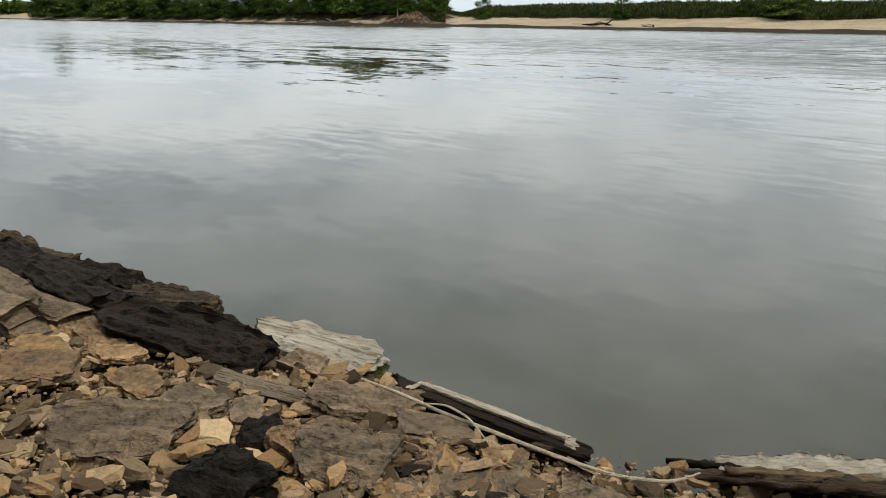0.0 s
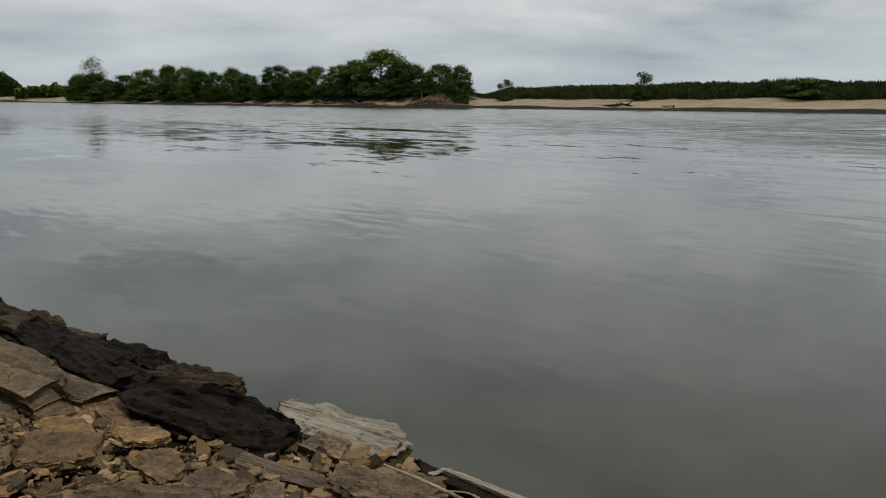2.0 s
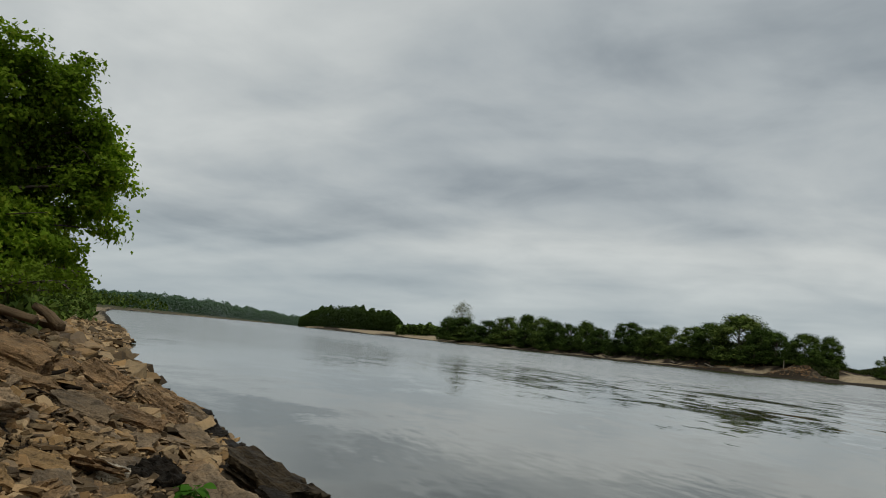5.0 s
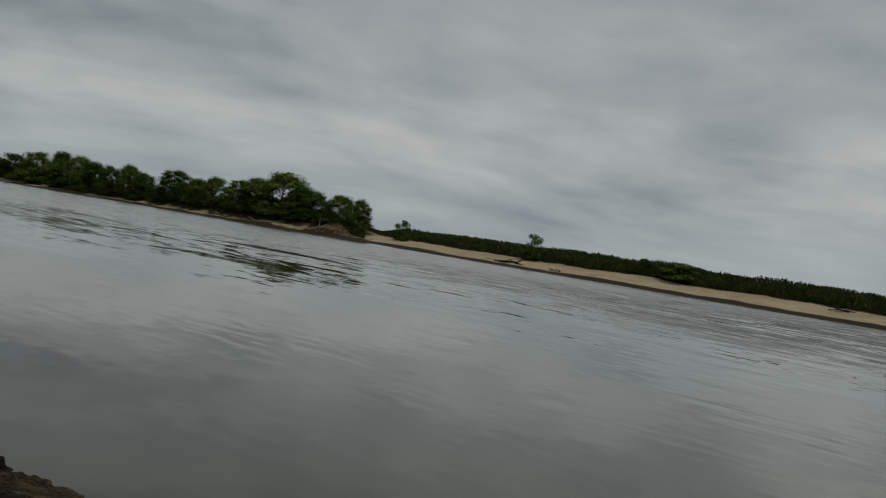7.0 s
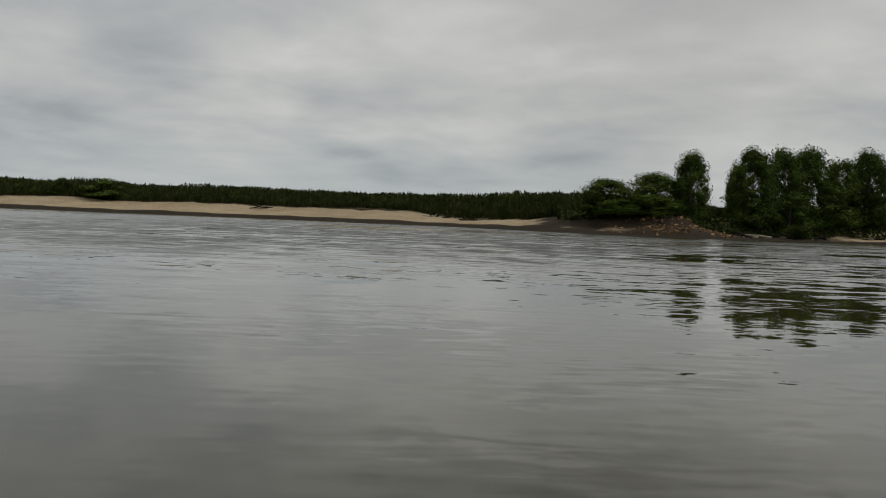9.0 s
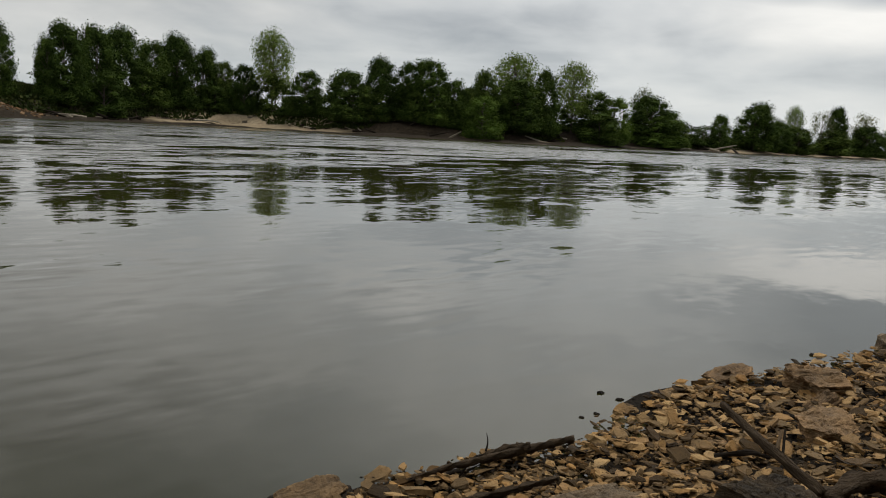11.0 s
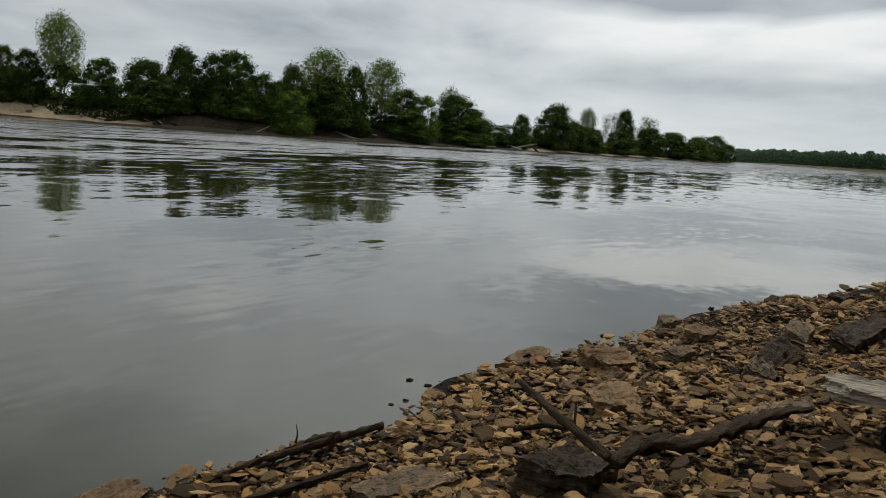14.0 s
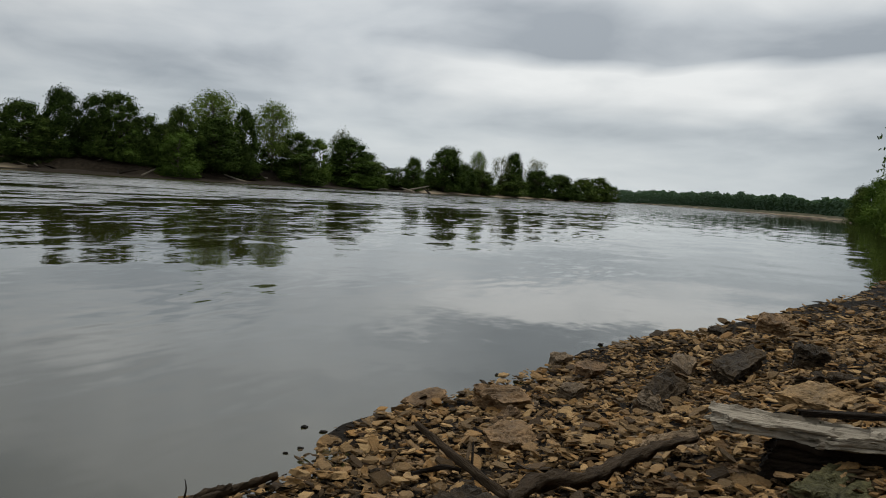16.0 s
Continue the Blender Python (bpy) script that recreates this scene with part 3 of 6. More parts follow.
def near_height(x, y, s):
    z = np.interp(s, [-30, -4, 0, 0.6, 3.2, 6.0, 8.0, 12.0, 40.0, 400, 2000], [-3.0, -0.55, 0.0, 0.09, 0.50, 1.05, 1.7, 3.2, 6.0, 22, 60]) * (1 + 0.15 * np.clip((-3.5 - x) / 2.0, 0, 1) + 1.45 * np.clip((-4.5 - x) / 5.4, 0, 1))
    low = np.interp(s, [-30, -4, 0, 3, 12, 40, 2000], [-3.0, -0.55, 0.0, 0.3, 1.0, 2.5, 12])
    z = z + (low - z) * np.clip((np.hypot(x, y) - 22) / 25, 0, 1)     # far off the bank is a low shelf
    z = z * (1 - 0.4 * np.clip((x - 2) / 1.5, 0, 1) * np.interp(s, [0, 0.7, 1.4, 3], [1, 1, 0.6, 0]) * np.clip((11 - np.hypot(x, y)) / 3, 0, 1))     # flatter at the downstream waterline
    rough = np.interp(s, [-0.2, 0.4, 8, 30], [0.02, 0.09, 0.35, 0.8])
    return z + rough * (vnoise(x, y, 0.9, 1) - 0.5) + rough * 0.45 * (vnoise(x, y, 3.1, 2) - 0.5)


MOUNDS = [(-2.6, 7.0, 2.4, 9.0), (60.2, 8.0, 1.2, 8.0), (-6.5, 8.0, 0.8, 9.0)]     # bearing, distance from the water, height, reach


def far_height(x, y, s):
    """Open sandbars rise gently to a low scrub bank; under the trees the bank is cut steeply."""
    az = np.degrees(np.arctan2(x, y))
    bar = np.interp(s, [-30, 0, 2.5, 5, 22, 26, 60, 400], [-3.0, 0.0, 0.55, 0.8, 2.3, 3.4, 3.8, 4.5])
    steep = np.interp(s, [-30, 0, 3, 7, 10, 15, 30, 60, 400], [-3.0, 0.0, 0.55, 1.05, 3.0, 4.0, 4.7, 5.0, 6.0])
    steep = steep * np.interp(az, [40, 60, 80, 90], [1.0, 0.85, 0.85, 0.75])
    wooded = np.interp(az, [-31, -25, -2, 0.2, 1.2, 50, 56, 118, 124], [0.2, 1, 1, 0.7, 0, 0, 1, 1, 0.4])
    z = bar + (steep - bar) * wooded
    for maz, mdist, mtop, reach in MOUNDS:
        mx, my = polar(maz, far_shore(maz) + mdist)
        z = z + np.where(s > 0, mtop * np.exp(-((x - mx) ** 2 + (y - my) ** 2) / (2 * (reach * 0.6) ** 2)) * np.clip(s / 3, 0, 1), 0)
    rough = np.interp(s, [0, 3, 30, 200], [0.12, 0.4, 0.8, 1.0])
    cut = np.interp(s, [0, 3, 9, 16, 24, 30], [0, 0.5, 1, 1, 0.6, 0]) * np.interp(az, [-28, -24, -2, 2, 48, 54, 118, 122], [0.2, 1, 1, 0.25, 0.3, 1, 1, 0.2])
    gully = 1.3 * (np.abs(vnoise(x, y, 0.11, 13) - 0.5) + 0.6 * np.abs(vnoise(x, y, 0.31, 14) - 0.5)) - 0.5
    return z + rough * (vnoise(x, y, 0.07, 3) - 0.5) + rough * 0.5 * (vnoise(x, y, 0.3, 4) - 0.5) + cut * gully


def land(x, y):
    x, y = np.asarray(x, float), np.asarray(y, float)
    sn, sf = from_shore(x, y, NEAR, 1), from_shore(x, y, FAR, -1)
    return np.where(sn > sf, near_height(x, y, sn), far_height(x, y, sf)), sn, sf


def ground_z(x, y):
    return float(land(np.array([x]), np.array([y]))[0][0])


def build_ground():
    turns = 1060
    az = np.linspace(0, 2 * np.pi, turns, endpoint=False)
    # rings of the sheet: close round the landing place, close again along the far bank
    deg = np.degrees(np.where(az > np.pi, az - 2 * np.pi, az))
    shore = np.array([far_shore(min(max(q, -35.6), 121.6)) for q in deg])
    slant = 1 / np.maximum(np.cos(np.radians(np.clip(deg, -30, 116) - 45)), 0.3)
    near_rings = np.concatenate([[0.02], np.geomspace(0.4, 34, 112)])
    rings = [np.full(turns, q) for q in near_rings]
    rings += [34 * ((shore - 12) / 34) ** q for q in np.linspace(0.03, 1, 36)]
    rings += [shore - 12 + q * slant for q in np.concatenate([np.linspace(8, 32, 44), np.linspace(33, 56, 16)])]
    rings += [(shore - 12 + 56 * slant) * (4700 / (shore - 12 + 56 * slant)) ** q for q in np.linspace(0.06, 1, 18)]
    R = np.stack(rings)
    A = np.broadcast_to(az, R.shape)
    x, y = R * np.sin(A), R * np.cos(A)
    z, sn, sf = land(x, y)
    v = np.stack([x, y, z], -1).reshape(-1, 3)
    i = np.arange(len(R) - 1)[:, None] * turns
    j = np.arange(turns)[None]
    k = (j + 1) % turns
    f = np.stack([i + j, i + k, i + turns + k, i + turns + j], -1).reshape(-1, 4)[:, ::-1]
    cx, cy = v[f, 0].mean(1), v[f, 1].mean(1)
    cn, cf = from_shore(cx, cy, NEAR, 1), from_shore(cx, cy, FAR, -1)
    deg = np.degrees(np.arctan2(cx, cy))
    wob = vnoise(cx, cy, 0.05, 9) * 6
    idx = np.zeros(len(f), int)                                     # stony soil
    idx[(cn < -0.3) & (cf < -4.0)] = 1                               # river bed
    farland = (cf >= -4.0) & (cf > cn)
    idx[farland] = 2                                                # mud and sand of the far bank
    idx[farland & (cf >= 25.5 + wob * 0.3)] = 3
    nearfar = (cn > cf) & (cn > -0.3) & (np.hypot(cx, cy) > 21 + wob)
    idx[nearfar] = 2
    idx[(cn > 9) & (cn > cf)] = 3
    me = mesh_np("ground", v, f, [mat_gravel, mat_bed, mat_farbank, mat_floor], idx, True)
    vdeg, vs = np.degrees(A).ravel(), sf.ravel()
    vdeg = np.where(vdeg > 180, vdeg - 360, vdeg)
    along = np.interp(vdeg, [-40, -24, -20, -8, 0, 3, 46, 52, 69, 73, 80, 83, 106, 109, 122], [0.8, 0.8, 0.50, 0.54, 0.48, 0.85, 0.85, 0.42, 0.42, 0.8, 0.8, 0.40, 0.40, 0.7, 0.7])
    woody = np.interp(vdeg, [-31, -25, -2, 1, 50, 56, 118, 124], [0, 1, 1, 0, 0, 1, 1, 0])
    sand = along * (woody * np.interp(vs, [1.2, 2.5, 6, 9], [0, 1, 1, 0.8]) + (1 - woody) * np.interp(vs, [2.5, 6, 22, 26], [0, 1, 1, 0.3]))
    sand = np.where(sn.ravel() > vs, 0.52 * np.interp(sn.ravel(), [0.0, 1.0, 4.0], [0.4, 1.0, 1.0]), sand)
    me.attributes.new("sand", "FLOAT", "POINT").data.foreach_set("value", sand.astype(np.float32))
    return tagged(new("ground", me), "stony river bank, muddy river bed and sandy far bank", "ground", kind="structure")


build_ground()

# the river: one level sheet
wr = np.array([0.5, 60, 400, 4700.0])
wa = np.linspace(0, 2 * np.pi, 48, endpoint=False)
wv = np.array([(r * math.sin(a), r * math.cos(a), 0.0) for r in wr for a in wa])
wf = np.array([(i * 48 + j, i * 48 + 48 + j, i * 48 + 48 + (j + 1) % 48, i * 48 + (j + 1) % 48) for i in range(3) for j in range(48)])
tagged(new("water", mesh_np("water", wv, wf[:, ::-1], [mat_water], None, True)), "wide silty grey-green river with faint ripples", "water", kind="structure")


# ---- trees of the far bank ----
LEAF_QUAD = np.array([(-0.5, 0, 0), (0.05, -0.32, 0.06), (0.55, 0.02, 0), (-0.02, 0.34, -0.05)])
QUAD = np.array([(0, 1, 2, 3)])


def box_shell(nx, ny, nz):
    """The six sides of a box from -1 to 1 as one closed grid: corners and quads."""
    seen, verts, quads = {}, [], []

    def at(i, j, k):
        key = (i, j, k)
        if key not in seen:
            seen[key] = len(verts)
            verts.append((2 * i / nx - 1, 2 * j / ny - 1, 2 * k / nz - 1))
        return seen[key]

    for i in range(nx):
        for j in range(ny):
            quads.append((at(i, j, nz), at(i + 1, j, nz), at(i + 1, j + 1, nz), at(i, j + 1, nz)))
            quads.append((at(i, j, 0), at(i, j + 1, 0), at(i + 1, j + 1, 0), at(i + 1, j, 0)))
    for i in range(nx):
        for k in range(nz):
            quads.append((at(i, 0, k), at(i + 1, 0, k), at(i + 1, 0, k + 1), at(i, 0, k + 1)))
            quads.append((at(i, ny, k), at(i, ny, k + 1), at(i + 1, ny, k + 1), at(i + 1, ny, k)))
    for j in range(ny):
        for k in range(nz):
            quads.append((at(0, j, k), at(0, j, k + 1), at(0, j + 1, k + 1), at(0, j + 1, k)))
            quads.append((at(nx, j, k), at(nx, j + 1, k), at(nx, j + 1, k + 1), at(nx, j, k + 1)))
    return np.array(verts, float), np.array(quads)


def limb_tube(pts, radii, sides=6):
    """A bent tapered tube through points, as arrays."""
    pts = np.asarray(pts, float)
    v, f = [], []
    for i, (p, r) in enumerate(zip(pts, radii)):
        d = pts[min(i + 1, len(pts) - 1)] - pts[max(i - 1, 0)]
        d = d / (np.linalg.norm(d) + 1e-9)
        u = np.cross(d, (0.31, 0.17, 0.93) if abs(d[2]) < 0.9 else (1, 0, 0))
        u /= np.linalg.norm(u)
        w = np.cross(d, u)
        for k in range(sides):
            a = 2 * np.pi * k / sides
            v.append(p + r * (math.cos(a) * u + math.sin(a) * w))
    for i in range(len(pts) - 1):
        for k in range(sides):
            f.append((i * sides + k, i * sides + (k + 1) % sides, (i + 1) * sides + (k + 1) % sides, (i + 1) * sides + k))
    a, b = 0, (len(pts) - 1) * sides
    for k in range(1, sides - 1, 2):
        f.append((a, a + min(k + 2, sides - 1), a + k + 1, a + k))
        f.append((b, b + k, b + k + 1, b + min(k + 2, sides - 1)))
    return np.array(v), np.array(f)


def join_np(pieces):
    vs, fs, n = [], [], 0
    for v, f in pieces:
        vs.append(v)
        fs.append(f + n)
        n += len(v)
    return np.concatenate(vs), np.concatenate(fs)


def tree_prototype(seed, mat, low, leaves, leaf, lobes, gaps):
    """A tree 15 m high and 10 m wide: forked trunk and a crown of many leaf clumps in lobes."""
    r = np.random.default_rng(seed)
    thing = new("tree")
    wood = [limb_tube([(0, 0, -0.6), (0.1, 0, 3), (0.25, 0.1, 7), (0.2, 0.1, 11.5)], [0.32, 0.24, 0.15, 0.05])]
    centres = []
    for i in range(lobes):
        a = 2 * np.pi * (i * 0.382 + r.uniform(-0.1, 0.1))
        up = low + (1 - low) * (i + 0.5) / lobes
        t = (up - low) / (1 - low)
        reach = math.sqrt(max(0.05, 1 - (t * 1.25 - 0.42) ** 2 * 1.35)) * r.uniform(0.7, 1.0)
        c = np.array([3.7 * reach * math.cos(a), 3.7 * reach * math.sin(a), 15 * up - 1.2])
        size = np.array([1.85, 1.85, 1.75]) * r.uniform(0.65, 1.35)
        centres.append((c, size))
        start = np.array([0.15, 0.05, max(1.2, c[2] - r.uniform(2.0, 3.6))])
        wood.append(limb_tube([start, (start + c) / 2 + (0, 0, 0.4), c], [0.11, 0.07, 0.025], 4))
    centres.append((np.array([r.uniform(-0.8, 0.8), r.uniform(-0.8, 0.8), 13.4]), np.array([1.3, 1.3, 1.5])))
    if low < 0.2:
        centres += [(np.array([r.uniform(-3.6, 3.6), r.uniform(-3.6, 3.6), r.uniform(0.8, 3.4)]), np.array([2.0, 2.0, 1.6])) for _ in range(12)]
    weights = np.array([s.prod() for _, s in centres])
    pick = r.choice(len(centres), leaves, p=weights / weights.sum())
    d = r.normal(size=(leaves, 3))
    d /= np.linalg.norm(d, axis=1)[:, None]
    rad = r.uniform(0.2, 1.0, leaves) ** 0.5 * r.uniform(0.85, 1.18, leaves)
    places = np.array([centres[i][0] for i in pick]) + d * rad[:, None] * np.array([centres[i][1] for i in pick])
    keep = vnoise(places[:, 0] + places[:, 2] * 1.7, places[:, 1] + places[:, 2] * 0.6, 0.9, seed) > gaps
    keep &= places[:, 2] > 0.1
    places, outs = places[keep], d[keep] + (0, 0, 0.55)
    n = len(places)
    sizes = (leaf * r.uniform(0.6, 1.4, n))[:, None] * np.ones((1, 3))
    lv, lf = scatter(LEAF_QUAD, QUAD, places, face_np(outs, r, 0.55), sizes)
    cv, cf = box_shell(2, 2, 2)                                 # solid lump inside each lobe, added to block sight through the crown
    cv = cv / np.linalg.norm(cv, axis=1)[:, None]
    hearts = [((cv * r.uniform(0.25, 0.6, (len(cv), 1))) * size * (1 if gaps < 0.1 else 0.4) + c, cf) for c, size in centres if c[2] > 2.2]
    lv, lf = join_np([(lv, lf)] + hearts)
    wv_, wf_ = join_np(wood)
    part("trunk", mesh_np("trunk", wv_, wf_, [mat_bark]), thing)
    part("crown", mesh_np("crown", lv, lf, [mat]), thing)
    return thing


tree_kinds = {
    "g": [tree_prototype(s, mat_leaf, 0.16, 15000, 0.34, 34, 0.03) for s in (11, 12, 13, 14, 15, 16)],
    "y": [tree_prototype(s, mat_leaf, 0.14, 6500, 0.40, 20, 0.03) for s in (61, 62, 63)],
    "c": [tree_prototype(s, mat_leaf_mid, 0.40, 10500, 0.27, 30, 0.2) for s in (21, 22)],
    "p": [tree_prototype(s, mat_leaf_pale, 0.45, 3600, 0.30, 18, 0.36) for s in (31, 32)],
    "w": [tree_prototype(s, mat_willow, 0.12, 9000, 0.34, 24, 0.05) for s in (41, 42)],
    "b": [tree_prototype(s, mat_leaf, 0.06, 5000, 0.55, 9, 0.12) for s in (51, 52)],
}
LABELS = {
    "g": ("dense dark green tree on the muddy river bank", "tree"),
    "y": ("young dark green tree at the foot of taller ones", "tree"),
    "c": ("tall open-crowned cottonwood tree above the far bank", "tree"),
    "p": ("pale thinly leaved tree above the river bank", "tree"),
    "w": ("low light green willow at the water's edge", "tree"),
    "b": ("low dark bush on the sandy bank", "bush"),
}

# bearing from the landing place (degrees), distance, top above the water, half width, kind
UPSTREAM = [
    (-24.4, 546, 25.6, 8.3, "p"), (-25.3, 553, 16.1, 6.5, "g"), (-24.3, 530, 16.2, 10.3, "g"), (-23.4, 513, 12.2, 6.0, "g"), (-22.4, 490, 14.9, 8.0, "g"),
    (-21.2, 468, 17.3, 8.6, "g"), (-19.8, 445, 18.6, 6.0, "g"), (-18.8, 430, 16.9, 6.4, "g"), (-17.9, 417, 15.0, 6.3, "g"), (-16.9, 404, 14.5, 5.6, "g"),
    (-15.8, 391, 15.6, 5.2, "g"), (-14.8, 380, 13.2, 5.0, "g")]
UPSTREAM_NEARER = [
    (-13.0, 362, 16.0, 7.0, "g"), (-11.5, 348, 13.4, 5.0, "g"), (-10.4, 339, 14.7, 5.4, "g"), (-8.8, 327, 15.2, 6.0, "g"), (-7.7, 319, 16.6, 6.0, "g"),
    (-5.9, 307, 19.6, 9.0, "g"), (-4.6, 300, 15.3, 5.0, "g"), (-3.7, 295, 14.2, 4.8, "g"), (-2.0, 286, 14.0, 5.0, "g"), (-0.5, 278, 13.0, 4.0, "g"),
    (11.7, 245, 10.3, 3.3, "b"), (2.5, 274, 9.0, 3.2, "b"), (19.3, 230, 7.9, 3.0, "b"), (21.6, 226, 8.0, 4.7, "b"), (48.6, 212, 8.6, 2.0, "b")]
GROVE = [
    (55.7, 205, 12.2, 6.2, "g"), (58.7, 207, 14.0, 6.4, "g"), (61.0, 209, 19.2, 4.4, "g"), (64.8, 213, 20.5, 5.2, "g"), (63.9, 212, 17.1, 3.0, "g"),
    (66.7, 216, 20.4, 5.0, "g"), (68.1, 218, 21.1, 5.6, "g"), (70.0, 221, 19.2, 5.0, "g"), (71.5, 223, 21.0, 5.4, "g"), (73.2, 226, 18.4, 4.4, "g"),
    (74.4, 229, 16.0, 4.0, "g"), (75.8, 231, 15.8, 4.0, "g"), (77.6, 244, 26.3, 6.4, "c"), (79.9, 241, 16.0, 5.6, "g"), (82.4, 249, 17.2, 6.4, "g"),
    (84.6, 256, 21.3, 5.8, "g"), (86.6, 263, 21.6, 5.2, "g"), (87.9, 268, 23.3, 7.0, "g"), (89.6, 275, 18.0, 5.0, "g")]
COTTONWOODS = [
    (90.7, 280, 16.2, 5.0, "g"), (91.7, 284, 21.4, 5.6, "g"), (91.7, 272, 13.6, 6.9, "w"), (93.7, 303, 29.6, 10.0, "c"), (93.9, 292, 18.0, 8.0, "g"),
    (95.8, 307, 25.2, 5.5, "g"), (97.7, 327, 30.4, 8.6, "c"), (99.2, 330, 19.5, 8.2, "g"), (100.5, 330, 17.9, 7.2, "w"), (102.3, 367, 24.2, 5.4, "p"),
    (102.9, 361, 20.2, 11.0, "g"), (104.0, 371, 15.3, 6.8, "g"), (105.3, 394, 10.6, 7.2, "b"), (106.3, 405, 10.8, 6.4, "b"), (107.4, 410, 15.4, 5.0, "g")]
DOWNSTREAM = [
    (109.5, 439, 22.6, 11.0, "g"), (111.0, 464, 16.0, 6.5, "g"), (111.8, 487, 24.5, 6.4, "c"), (112.1, 485, 13.9, 10.5, "g"), (113.4, 523, 23.5, 6.6, "p"),
    (114.2, 529, 26.1, 6.2, "g"), (114.1, 526, 14.3, 12.6, "g"), (115.8, 581, 25.4, 9.4, "p"), (116.0, 575, 18.7, 11.0, "g"), (117.4, 617, 17.9, 11.5, "g"),
    (119.0, 674, 16.9, 12.0, "g"), (120.1, 724, 20.4, 10.5, "g"), (121.0, 760, 14.1, 9.0, "g")]

tree_rng = random.Random(3)


def plant_tree(az, dist, top, half, kind, grove):
    proto = tree_rng.choice(tree_kinds[kind])
    x, y = polar(az, dist)
    z = ground_z(x, y)
    place = Matrix.Translation((x, y, z)) @ Matrix.Rotation(tree_rng.uniform(0, 6.28), 4, "Z")
    ob = copy_thing(proto, place @ Matrix.Diagonal((half / 5.0, half / 5.0, (top - z) / 14.8, 1)))
    label, category = LABELS[kind]
    ob.name = "bush" if kind == "b" else "tree"
    return tagged(ob, label, category, grove)


for grove, rows in (("trees of the upstream bank", UPSTREAM), ("trees of the upstream bank", UPSTREAM_NEARER), ("trees of the facing grove", GROVE),
                    ("trees of the facing grove", COTTONWOODS), ("trees of the downstream bank", DOWNSTREAM)):
    for az, dist, top, half, kind in rows:
        k = far_bend(az)
        dist, top, half = dist * k, 1.6 + (top - 1.6) * k * 1.04, half * k
        az -= 0.3 if grove == "trees of the facing grove" and az < 80 else 0.0
        plant_tree(az, dist, top, half * (1.08 if kind != "g" else 1.15 if az < 105 else 1.05) * tree_rng.uniform(0.92, 1.12), kind, grove)
        if kind in "gc":        # younger growth at its foot
            plant_tree(az + tree_rng.uniform(-0.7, 0.7), dist + tree_rng.uniform(-6, 6), 3 + (top - 3) * tree_rng.uniform(0.42, 0.66), half * 1.1, "w" if tree_rng.random() < 0.3 else "y", grove)
# unseen trees added above and behind the landing place, to shade the bank
for az in range(172, 290, 12):
    plant_tree(az + tree_rng.uniform(-4, 4), tree_rng.uniform(12, 17), tree_rng.uniform(11, 15), tree_rng.uniform(3.4, 4.4), "g", "trees of the near bank")
# the near bank downstream, at its bend
for row in ((136.6, 250, 10.0, 5.0, "g"), (137.4, 215, 10.5, 5.0, "w"), (138.2, 185, 11.0, 5.5, "w"), (139.2, 150, 12.0, 6.0, "w"), (140.6, 115, 12.5, 6.0, "w"), (139.6, 60, 10.4, 2.5, "w"), (141.0, 47, 12.5, 3.1, "w")):
    plant_tree(*row, "trees of the near bank")
for protos in tree_kinds.values():
    for proto in protos:
        for child in list(proto.children):
            bpy.data.objects.remove(child)
        bpy.data.objects.remove(proto)


# ---- woods and scrub too many to count ----
def leaf_mass(name, label, places, sizes, mat, seed, flat=1.3, category="woods"):
    r = np.random.default_rng(seed)
    n = len(places)
    v, f = scatter(LEAF_QUAD, QUAD, places, turn_np(r.uniform(-flat, flat, n), r.uniform(-flat, flat, n), r.uniform(0, 6.3, n)), sizes[:, None] * np.ones((1, 3)))
    return tagged(new(name, mesh_np(name, v, f, [mat])), label, category, kind="stuff")


def scrub_band():
    r = np.random.default_rng(5)
    n = 110000
    az = r.uniform(-1.0, 64, n)
    base = np.array([far_shore(a) for a in az])
    depth = 25 + 26 * r.uniform(0, 1, n) ** 1.3
    dist = base + depth / np.maximum(np.cos(np.radians(az - 45)), 0.5)
    x, y = dist * np.sin(np.radians(az)), dist * np.cos(np.radians(az))
    z0 = land(x, y)[0]
    tall = 2.5 + 1.5 * vnoise(x, y, 0.05, 6) + 0.9 * vnoise(x, y, 0.5, 7)
    tall *= np.interp(az, [-1, 1, 3, 52, 58, 64], [0.1, 0.15, 1, 1, 0.75, 0.5]) * np.interp(depth, [25, 28, 34], [0.35, 0.7, 1.05])
    tall *= np.interp(az, [40, 50, 60], [1.0, 1.15, 0.9])
    z = z0 + tall * r.uniform(0, 1, n) ** 0.8
    v, f = scatter(LEAF_QUAD, QUAD, np.stack([x, y, z], 1), turn_np(r.uniform(0, 6.3, n), -np.pi / 2 + r.normal(size=n) * 0.4, r.uniform(0, 6.3, n)), np.stack([r.uniform(0.5, 1.2, n), r.uniform(0.25, 0.6, n), np.ones(n)], 1))
    tagged(new("bank_scrub", mesh_np("bank_scrub", v, f, [mat_scrub])), "tall green and rusty scrub along the sandy bank", "scrub", kind="stuff")


